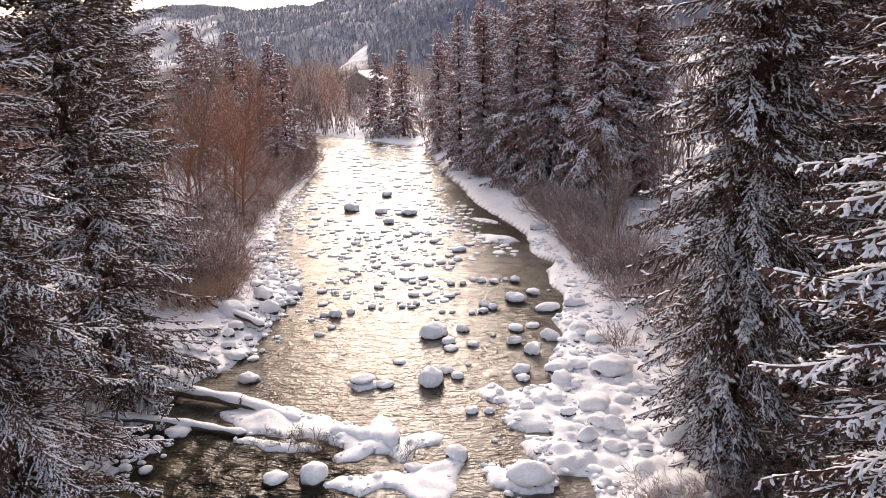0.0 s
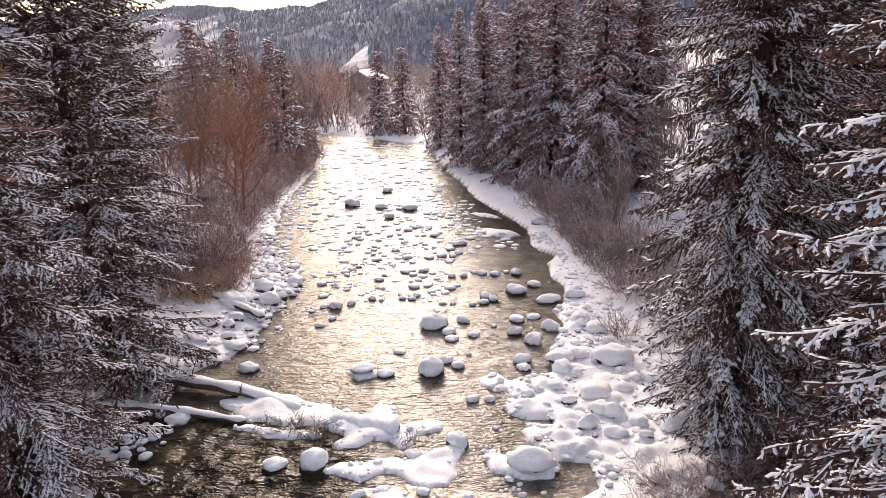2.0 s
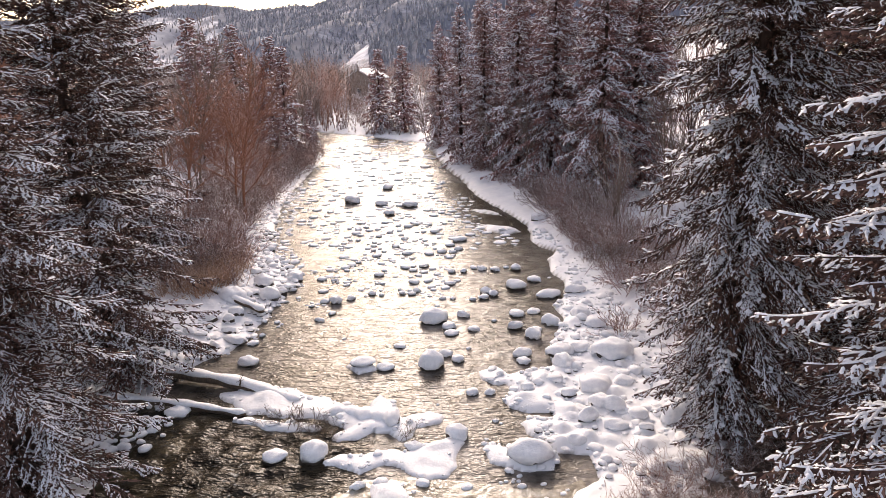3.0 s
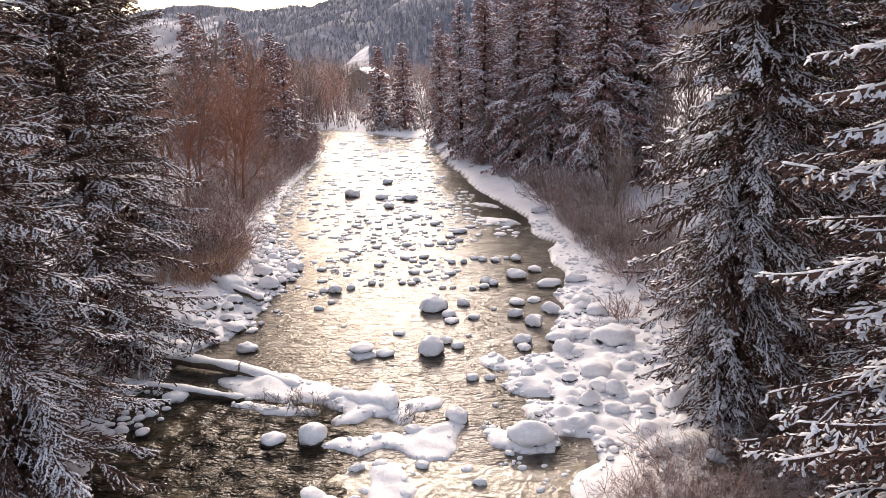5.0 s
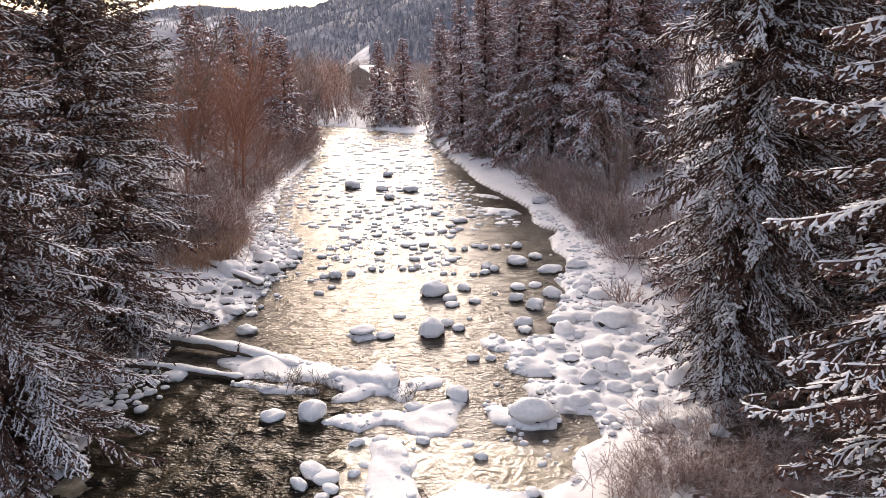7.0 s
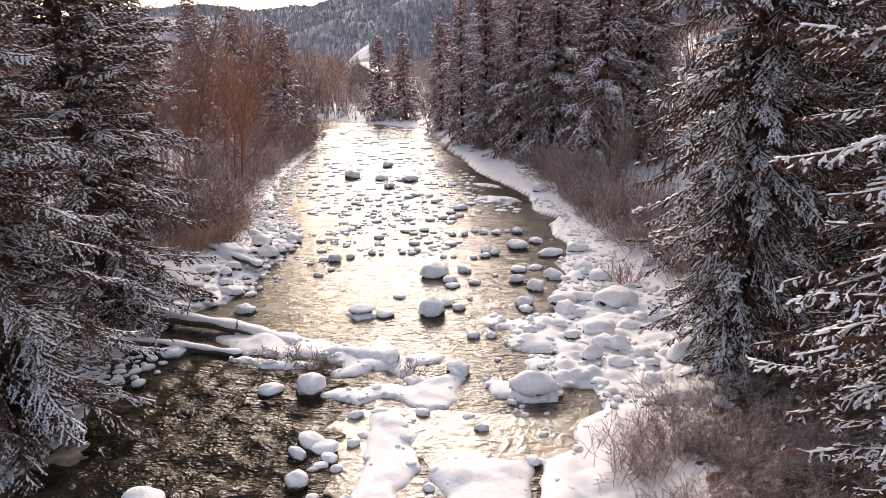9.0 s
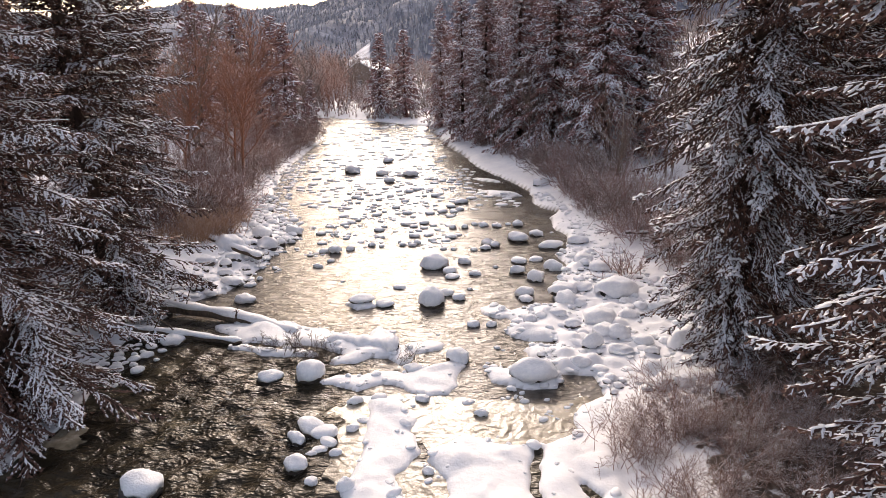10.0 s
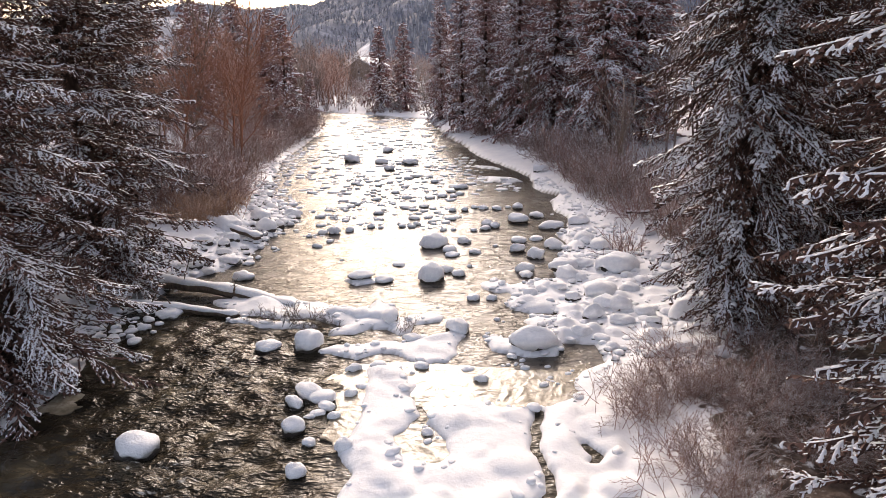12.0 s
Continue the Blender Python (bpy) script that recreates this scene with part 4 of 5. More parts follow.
for i in range(84):
    y = 24 + 34 * (i + r.random()) / 84
    x = float(np.interp(y, [24, 28, 32, 37, 42, 50, 60, 80], [12.0, 11.8, 11.5, 10.2, 9.3, 9.6, 8.7, 3.0])) + r.random() ** 1.5 * 5
    plant("willow_shrub", (frost_s, brown_s, frost_s)[i % 3], x, y, r.uniform(0, 360), r.uniform(0.4, 1.25), (FRO, BRO, FRO)[i % 3], "shrub", "willows on the bank")
for i in range(46):
    y = 51 + 48 * (i + r.random()) / 46
    x = float(np.interp(y, [51, 57, 70, 85, 102], [9.6, 8.6, 5.4, 1.9, -0.6])) + r.random() * 2.2
    plant("willow_shrub", (frost_s, red_s, frost_s)[i % 3], x, y, r.uniform(0, 360), r.uniform(0.3, 0.75), FRO, "shrub", "willows on the bank")
for i in range(36):
    y = 33.5 + 10 * (i + r.random()) / 36
    x = float(np.interp(y, [33, 37, 44], [-14.2, -12.6, -14.4])) - r.random() ** 1.3 * 4.5
    plant("willow_shrub", (tuft, red_s)[i % 5 == 4], x, y, r.uniform(0, 360), r.uniform(0.6, 1.0), "tawny dry grass and willow clump at the shore", "shrub", "willows on the bank")
for i in range(40):
    y = r.uniform(9.0, 20.5)
    x = float(np.interp(y, [10, 14.8, 18, 21], [4.7, 5.0, 6.7, 9.4])) + r.random() ** 1.2 * 5.5
    if y > 18.2 and x < 10.2:
        x += 2.5
    plant("willow_shrub", (near_s, small_s)[i % 2], x, y, r.uniform(0, 360), r.uniform(0.5, 0.9), BRO, "shrub", "willows on the bank")
for x, y, s in ((10.6, 20.4, 0.7), (11.8, 20.9, 0.8), (12.4, 19.2, 0.75), (13.3, 21.2, 0.8)):
    plant("willow_shrub", red_s, x, y, x * 50, s, "russet leafless shrub under the drooping spruce", "shrub", "willows on the bank")
for x, y, k in ((-20.4, 150, 1.4), (-19.2, 143, 1.1), (-22.4, 164, 1.5), (-18.3, 136, 0.9), (-21.4, 157, 1.2), (-17.2, 131, 0.8), (-23.6, 172, 1.5), (-19.9, 147, 0.8), (-21.9, 160, 1.0)):
    plant("willow_shrub", (brown_s, frost_s)[int(y) % 2], x, y, x * 40, k, "leafless brown brush in the snow field beyond the bend", "shrub", "willows on the bank")
plant("willow_shrub", small_s, 8.9, 29.8, 0, 1.3, "small bare shrub poking through the snow among the stones", "shrub", "willows on the bank")


def woods(name, label, n, xr, yr, hr, stems, material, seed, keep=None, rad=0.02):
    """Far leafless woods or brush: sheaves of tapering stems, as one stuff."""
    q = np.random.default_rng(seed)
    X, Y = q.uniform(*xr, n), q.uniform(*yr, n)
    if keep is not None:
        ok = keep(X, Y)
        X, Y = X[ok], Y[ok]
    n = len(X)
    Z = terrain(X, Y)[0]
    H = q.uniform(*hr, n)
    lead = 4
    m = n * lead
    o = np.repeat(np.stack([X, Y, Z - 0.2], 1), lead, 0) + np.stack([q.normal(0, 0.07, m), q.normal(0, 0.07, m), np.zeros(m)], 1) * np.repeat(H, lead)[:, None]
    h = np.repeat(H, lead) * q.uniform(0.6, 1.05, m)
    top = o + np.stack([q.normal(0, 0.13, m), q.normal(0, 0.13, m), np.ones(m)], 1) * h[:, None]
    k = stems // lead
    w = np.repeat(np.arange(m), k)
    s = q.uniform(0.15, 0.95, len(w))
    start = o[w] + (top - o)[w] * s[:, None]
    az = q.uniform(0, 6.283, len(w))
    ln = h[w] * (0.12 + 0.26 * (1 - s)) * q.uniform(0.5, 1.2, len(w))
    end = start + np.stack([np.cos(az) * 0.7, np.sin(az) * 0.7, q.uniform(0.2, 1.1, len(w))], 1) * ln[:, None]
    start, end = np.concatenate([o, start]), np.concatenate([top, end])
    thick = np.concatenate([np.full(m, rad * 1.6), np.full(len(w), rad * 0.8)])
    tagged(new(name, mesh_of(name, *spikes(start, end, thick), material)), label, "woods", kind="stuff")


woods("far_woods", "leafless brown woods across the valley floor", 1500, (-190, 40), (125, 400), (7, 13), 34, GREY_BARK, 81, lambda X, Y: (np.abs(X + 0.13 * Y) > np.where(Y < 260, 6, 0)) & (terrain(X, Y)[0] > 0.1) & ~((X > -42) & (X < -5) & (Y < 205)) & ~((X > -34) & (X < -20) & (Y < 240)), 0.06)
woods("orange_woods", "leafless orange-brown woods across the valley floor", 600, (-170, 20), (140, 400), (7, 13), 34, ORANGE_BARK, 82, lambda X, Y: (np.abs(X + 0.13 * Y) > np.where(Y < 260, 6, 0)) & (terrain(X, Y)[0] > 0.1) & ~((X > -42) & (X < -5) & (Y < 215)) & ~((X > -34) & (X < -20) & (Y < 240)), 0.06)
woods("hill_woods", "leafless brush and small trees on the slope", 1500, (20, 190), (40, 420), (4, 10), 30, GREY_BARK, 83, lambda X, Y: X < 0.2 * Y + 90, 0.05)
woods("bend_brush", "leafless brush along the far bend of the river", 420, (-58, -2), (117, 150), (1.2, 3.2), 30, BROWN_TWIG, 87, lambda X, Y: (terrain(X, Y)[1] > 0.8) & (terrain(X, Y)[1] < 9), 0.03)
woods("valley_woods", "dense leafless brown woods on the valley floor", 520, (-120, -22), (88, 240), (9, 14), 44, GREY_BARK, 90, lambda X, Y: (terrain(X, Y)[1] > 4) & (X < -0.165 * Y - 3), 0.045)
woods("bend_trees", "tall leafless trees behind the far bend", 320, (-64, -20), (128, 215), (9, 14), 60, ORANGE_BARK, 88, lambda X, Y: (terrain(X, Y)[1] > 3) & (X < -0.153 * Y), 0.05)
woods("bank_brush", "tangled leafless brush under the trees", 900, (-60, -19), (30, 130), (1.5, 4.5), 30, BROWN_TWIG, 84, lambda X, Y: (X < -20.5 - (Y - 60) * 0.08) & (terrain(X, Y)[0] > 0.5), 0.022)
woods("russet_brush", "russet leafless brush under the trees", 700, (-50, -18), (34, 130), (1.5, 4.5), 30, RED_TWIG, 85, lambda X, Y: (X < -20 - (Y - 60) * 0.08) & (terrain(X, Y)[0] > 0.5), 0.02)
woods("field_brush", "leafless brush around the far snow field", 700, (-40, -2), (118, 215), (1.5, 4.5), 36, BROWN_TWIG, 89, lambda X, Y: (terrain(X, Y)[1] > 0.8) & ((X < -0.143 * Y) | (X > -0.127 * Y) | (Y > 172)), 0.045)
woods("right_brush", "tangled leafless brush under the spruces", 700, (2, 34), (24, 110), (1.2, 3.5), 30, BROWN_TWIG, 86, lambda X, Y: (X > 22.0 - 0.19 * Y) & (terrain(X, Y)[0] > 0.5), 0.018)


PALE_BARK = bark_material("pale_dead_wood", (0.3, 0.25, 0.21), (0.5, 0.44, 0.39), 0.6)
dead = bare_tree_mesh("dead_tree", 7, 66, PALE_BARK, kids=(9, 4), spread=0.8, up_bias=0.0, twig_r=0.02)
for x, y, t, s in ((12.6, 44, 0, 1.0), (11.4, 36.5, 140, 0.7), (-21.5, 63, 60, 0.9), (-19.5, 74, 200, 0.8)):
    plant("dead_tree", dead, x, y, t, s, "pale leafless dead tree with crooked snowy branches", "dead tree", "dead trees among the shrubs")


# ---- rocks ----
def rock_meshes(seed):
    r = np.random.default_rng(seed)
    out = []
    for kind in range(2):
        bm = bmesh.new()
        bmesh.ops.create_icosphere(bm, subdivisions=3 if seed < 108 else 2, radius=1)
        off = Vector(r.uniform(-50, 50, 3))
        cap_z = 0.43 + 0.035 * (seed % 8)
        for v in bm.verts:
            p = v.co.copy()
            n1 = noise.noise(p * 1.1 + off)
            if kind == 0:
                n2 = noise.noise(p * 3.1 + off)
                v.co = p * (0.93 + 0.2 * n1 + 0.08 * n2)
                v.co.z *= 0.82
            else:
                k = 0.95 + 0.24 * n1
                v.co.x, v.co.y = p.x * k, p.y * k
                z = p.z * (0.62 + 0.22 * noise.noise(p * 1.7 + off))
                v.co.z = z + cap_z if z > 0 else z * 0.28 + cap_z - (0.22 + 0.3 * noise.noise(p * 2.3 + off)) * (p.x * p.x + p.y * p.y) ** 2
        me = bpy.data.meshes.new("stone" if kind == 0 else "snow_cap")
        for f in bm.faces:
            f.smooth = True
        bm.to_mesh(me)
        bm.free()
        me.materials.append(ROCK if kind == 0 else SNOW)
        out.append(me)
    return out


ROCKS = [rock_meshes(100 + i) for i in range(16)]
CAPPED = "dark river stone under a rounded cap of snow"


FAR_STONES, FAR_CAPS = [], []


def rock_data(i, m):
    out = []
    for me in ROCKS[i]:
        co = np.empty(len(me.vertices) * 3, dtype=np.float32)
        me.vertices.foreach_get("co", co)
        tri = np.empty(len(me.polygons) * 3, dtype=np.int32)
        me.polygons.foreach_get("vertices", tri)
        a = np.array(m)
        out.append((co.reshape(-1, 3) @ a[:3, :3].T + a[:3, 3], tri.reshape(-1, 3)))
    return out


def rock(x, y, w, d, h, turn=0.0, z=0.0, i=None, label=CAPPED, group="snow-capped stones in the river", cap=1.0, far=False):
    i = int(abs(x * 7.3 + y * 3.1) * 10) % 8 if i is None else i
    m = pose(x, y, z, 0, 0, turn) @ Matrix.Diagonal((w / 2, d / 2, h, 1))
    if far:
        s, c = rock_data(i, m)
        FAR_STONES.append(s), FAR_CAPS.append(c)
        return None
    ob = new("snow_capped_rock")
    ob.matrix_basis = pose(x, y, z, 0, 0, turn) @ Matrix.Diagonal((w / 2, d / 2, h, 1))
    child("stone", ROCKS[i][0], ob)
    if cap > 0:
        child("snow_cap", ROCKS[i][1], ob, "", Matrix.Diagonal((1, 1, 1, 1)) if cap <= 1 else Matrix.Translation((0, 0, -0.3)) @ Matrix.Diagonal((1.14, 1.14, 1.25, 1)))
    return tagged(ob, label, "rock", group)


# (x, y, width, depth, height of the stone)
BIG = [(-8.25, 13.8, 1.3, 1.05, 0.42), (-4.95, 19.7, 1.05, 1.0, 0.62), (-6.4, 19.75, 0.95, 0.75, 0.3), (-9.6, 27.4, 1.1, 0.8, 0.4), (-11.0, 29.7, 1.1, 0.7, 0.3),
       (-0.75, 26.7, 1.35, 1.2, 0.8), (-0.7, 32.0, 1.7, 1.3, 0.75), (-9.4, 62.3, 1.7, 1.3, 0.8), (-6.6, 35.0, 0.75, 0.6, 0.4), (4.3, 36.9, 1.35, 1.0, 0.5),
       (6.1, 35.4, 1.65, 1.1, 0.4), (8.0, 52.3, 1.5, 1.2, 0.6), (2.9, 19.3, 1.5, 1.0, 0.5), (0.3, 20.9, 0.95, 0.8, 0.5), (1.05, 24.1, 0.6, 0.5, 0.25), (1.8, 24.1, 0.5, 0.45, 0.22),
       (9.1, 21.3, 1.6, 1.1, 0.75), (7.9, 27.2, 1.7, 1.3, 0.6), (6.25, 22.8, 0.8, 0.7, 0.35), (6.35, 24.2, 1.5, 1.2, 0.5), (-6.4, 68.8, 1.2, 0.9, 0.5), (-3.4, 60, 1.5, 1.0, 0.5),
       (-6.3, 61, 1.4, 1.0, 0.5), (4.4, 29.6, 0.9, 0.8, 0.5), (3.6, 27.6, 1.0, 0.8, 0.4), (5.4, 27.4, 1.2, 0.9, 0.35), (-11.2, 22.9, 1.0, 0.85, 0.3), (-3.8, 12.6, 0.55, 0.5, 0.3),
       (-2.75, 13.6, 0.5, 0.4, 0.25), (-3.75, 13.9, 0.4, 0.35, 0.2), (5.6, 38.1, 1.0, 0.8, 0.35), (-13.4, 37, 1.2, 1.0, 0.5), (-10.7, 35.6, 1.2, 1.0, 0.5), (-10.0, 39.2, 1.0, 0.8, 0.5),
       (-4.0, 26.8, 1.1, 0.8, 0.2), (-2.95, 26.6, 0.9, 0.7, 0.25), (-12.6, 34.5, 1.6, 1.3, 0.8), (4.9, 33, 0.9, 0.7, 0.25), (0.1, 31.0, 0.85, 0.7, 0.35), (-0.1, 27.8, 0.8, 0.6, 0.3)]
for i, (x, y, w, d, h) in enumerate(BIG):
    rock(x, y, w, d, h, i * 47 % 60 - 30, max(-0.05, min(0.5, ground_z(x, y))), label="large dark boulder under a thick rounded cap of snow", cap=1.2 if ground_z(x, y) > 0.02 else 1.0)
STONES = [(-4.3, 16.5, 1.0), (-3.8, 16.2, 0.86), (-4.6, 15.9, 0.68), (-3.8, 15.4, 0.5), (-4.3, 14.6, 0.72), (-4.0, 15.2, 0.33), (-3.6, 15.7, 0.59), (-3.3, 15.2, 0.41), (-3.2, 13.4, 0.3),
          (-3.0, 16.4, 0.43), (-2.7, 16.9, 0.44), (-3.1, 18.0, 0.56), (-0.9, 18.1, 0.52), (0.6, 17.9, 0.46), (1.0, 17.1, 0.45), (3.2, 18.0, 0.26), (7.9, 30.7, 1.1), (10.8, 31.9, 0.9)]
SHORE = [(6.3, 27.8, 1.0), (5.4, 26.4, 1.0), (4.6, 24.8, 0.96), (6.7, 22.5, 0.89), (7.7, 24.6, 0.84), (9.2, 25.2, 0.98), (5.1, 23.6, 0.69), (5.3, 22.5, 0.67), (5.5, 21.7, 0.86), (6.4, 21.1, 0.84),
         (7.5, 21.8, 0.76), (7.5, 20.8, 0.62), (8.9, 20.1, 0.61), (9.5, 19.9, 0.91), (9.1, 22.3, 0.99), (4.7, 20.2, 0.71), (7.3, 32.0, 1.06), (7.7, 35.6, 1.17), (5.6, 31.4, 1.0), (0.2, 30.3, 0.8)]
MORE = [(0.9, 32.6, 0.86), (1.4, 30.7, 0.73), (3.9, 32.6, 0.92), (3.6, 30.8, 0.88), (-2.4, 28.9, 0.69), (0.5, 27.2, 0.65), (-7.1, 32.4, 0.67), (-7.3, 35.2, 0.66), (-5.2, 57.0, 1.0), (1.1, 47.7, 1.3),
        (-11.8, 32.7, 0.92), (-10.0, 29.6, 0.62), (-11.6, 30.7, 0.87), (-13.0, 31.8, 1.2), (-14.2, 34.0, 0.96), (-11.7, 28.8, 0.69), (-12.7, 29.8, 0.62), (-11.6, 37.6, 1.4), (-11.7, 34.4, 1.1), (-1.3, 20.2, 0.71)]
for i, (x, y, w) in enumerate(STONES + SHORE + MORE):
    rock(x, y, w, w * (0.7 + 0.2 * math.sin(i * 2.1)), w * (0.36 + 0.1 * math.sin(i * 3.7)), i * 37 % 70 - 35, max(-0.05, min(0.5, ground_z(x, y))), cap=1.2 if x > 4 and w > 0.7 else 1.0)
r = np.random.default_rng(17)
placed = [(b[0], b[1], b[2]) for b in BIG + STONES + SHORE + MORE]


def scatter(n, xr, yr, wr, test, flat=1.0, cap=1.0, far=False):
    made = 0
    for _ in range(n * 6):
        if made >= n:
            return
        x, y = r.uniform(*xr), r.uniform(*yr)
        w = wr[0] + (wr[1] - wr[0]) * r.random() ** 1.7
        if made > 4 and r.random() < 0.55:
            a, b, c = placed[-1 - int(r.integers(min(made, 30)))]
            g = r.uniform(0, 6.283)
            x, y = a + math.cos(g) * (w + c) * r.uniform(0.5, 0.8), b + math.sin(g) * (w + c) * r.uniform(0.45, 0.7)
        if any((x - a) ** 2 + (y - b) ** 2 < ((w + c) * 0.42) ** 2 for a, b, c in placed) or not test(x, y):
            continue
        placed.append((x, y, w))
        rock(x, y, w, w * r.uniform(0.65, 0.95), w * r.uniform(0.3, 0.5) * flat, r.uniform(-40, 40), max(-0.04, min(0.6, ground_z(x, y))), int(r.integers(8)) + 8 * far, cap=cap, far=far)
        made += 1


def wet(x, y):
    return ground_z(x, y) < -0.05 and not (y > 49 and x > 6.3 - (y - 50) * 0.31 and x > 0)


def dry(x, y):
    return ground_z(x, y) > 0.02 and x > 0


scatter(30, (-4, 5), (12, 24), (0.15, 0.4), wet)
scatter(55, (-13.5, -9.8), (19.2, 23.5), (0.25, 0.6), lambda x, y: x < -11.2 + (y - 21) * 0.2)
scatter(45, (-13.5, -9), (27, 42), (0.25, 0.8), lambda x, y: ground_z(x, y) > -0.1)
scatter(40, (2.5, 10), (16, 40), (0.25, 0.7), dry, cap=1.2)
scatter(22, (-12, -2), (28, 40), (0.25, 0.6), wet)
scatter(22, (0, 7), (26, 46), (0.3, 0.8), wet)
scatter(130, (-9, 1.5), (34, 54), (0.25, 0.9), wet, 0.62, far=True)
scatter(120, (-8, 0), (38, 54), (0.2, 0.75), wet, 0.6, far=True)
scatter(150, (-13, 3), (44, 74), (0.4, 1.0), wet, 0.42, far=True)
scatter(300, (-16, 5), (46, 84), (0.25, 1.2), wet, 0.32, far=True)
scatter(190, (-18, -1), (80, 114), (0.4, 1.8), wet, 0.22, far=True)
scatter(300, (-17, 4), (52, 112), (0.2, 0.7), wet, 0.3, far=True)
scatter(90, (-15.5, -9), (38, 66), (0.3, 0.8), lambda x, y: ground_z(x, y) > -0.2, far=True)
scatter(200, (2.5, 10), (17, 34), (0.14, 0.42), dry, far=True)
scatter(110, (-14.5, -9.2), (25, 40), (0.2, 0.55), lambda x, y: ground_z(x, y) > -0.15, far=True)
tagged(new("small_stones", mesh_of("small_stones", *join(*FAR_STONES), ROCK)), "small dark stones breaking the surface of the river", "stones", kind="stuff")
tagged(new("small_snow_caps", mesh_of("small_snow_caps", *join(*FAR_CAPS), SNOW)), "small caps of snow on the river stones", "snow", kind="stuff")


# ---- pillows of snow ----
def pillow_shape(seed):
    bm = bmesh.new()
    bmesh.ops.create_icosphere(bm, subdivisions=3, radius=1)
    off = Vector((seed * 7.3, seed * 3.1, 2.0))
    for v in bm.verts:
        p = v.co.copy()
        k = 0.95 + 0.22 * noise.noise(p * 1.2 + off)
        v.co = Vector((p.x * k, p.y * k, (abs(p.z) ** 0.85 * 0.62 * k if p.z > 0 else p.z * 0.25)))
    bmesh.ops.triangulate(bm, faces=bm.faces)
    bm.verts.ensure_lookup_table()
    keep = [f for f in bm.faces if f.calc_center_median().z > -0.12]
    co = np.array([v.co[:] for v in bm.verts])
    tri = np.array([[v.index for v in f.verts] for f in keep])
    bm.free()
    return co, tri


def pillows(name, label, n, xr, yr, wr, test, seed):
    q = np.random.default_rng(seed)
    shapes = [pillow_shape(k) for k in range(6)]
    X, Y = q.uniform(*xr, n * 3), q.uniform(*yr, n * 3)
    H, land, veg = terrain(X, Y)
    ok = test(X, Y, land, veg)
    X, Y, H = X[ok], Y[ok], np.maximum(H[ok], -0.02)
    W = wr[0] + (wr[1] - wr[0]) * q.random(len(X)) ** 2.2
    taken = np.zeros((0, 3))
    out = []
    for x, y, h, w in zip(X, Y, H, W):
        if len(out) >= n:
            break
        if len(taken) and np.any((taken[:, 0] - x) ** 2 + (taken[:, 1] - y) ** 2 < ((taken[:, 2] + w) * 0.43) ** 2):
            continue
        taken = np.vstack([taken, (x, y, w)])
        co, tri = shapes[len(out) % 6]
        a = q.uniform(0, 6.283)
        c = co * np.array([w * 0.5 * q.uniform(0.9, 1.3), w * 0.5 * q.uniform(0.75, 1.0), w * 0.5 * q.uniform(0.5, 1.1)])
        out.append((np.stack([c[:, 0] * math.cos(a) - c[:, 1] * math.sin(a) + x, c[:, 0] * math.sin(a) + c[:, 1] * math.cos(a) + y, c[:, 2] + h + 0.01], 1), tri))
    tagged(new(name, mesh_of(name, *join(*out), SNOW)), label, "snow", kind="stuff")


pillows("bank_snow_pillows", "rounded pillows of snow over the stones of the bank", 750, (2, 11), (18.5, 50), (0.16, 0.75), lambda x, y, land, veg: (land > 0.12) & (veg < 0.4), 5)
pillows("shore_snow_pillows", "rounded pillows of snow over the stony shore", 620, (-17, -9), (26, 74), (0.2, 0.85), lambda x, y, land, veg: (land > np.where(y > 40, -1.6, -0.15)) & (land < 3.0), 6)

pillows("shelf_snow_pillows", "small lumps of snow along the edges of the snow shelves", 330, (-9.5, 5.2), (11, 25.5), (0.12, 0.5), lambda x, y, land, veg: (land > 0.02) & (land < 0.42) & (veg < 0.2), 8)


# ---- ice sheets ----
def ice_material():
    m, nt, b = mat("river_ice")
    c = ramp(nt, tex(nt, 1.1, 6, 0.6), [(0.35, (0.09, 0.075, 0.05)), (0.52, (0.24, 0.21, 0.16)), (0.68, (0.46, 0.44, 0.39))])
    nt.links.new(c, b.inputs["Base Color"])
    b.inputs["Roughness"].default_value = 0.25
    b.inputs["Specular IOR Level"].default_value = 0.3
    n1 = bump(nt, b, tex(nt, 2.2, 5, 0.65), 0.6, 0.08)
    ridge = tex(nt, 1.6, 3, 0.5)
    ridge.node.noise_type = "RIDGED_MULTIFRACTAL"
    ridge.node.inputs["Distortion"].default_value = 1.2
    bump(nt, b, ridge, 0.7, 0.06, n1)
    return m


ICE = ice_material()


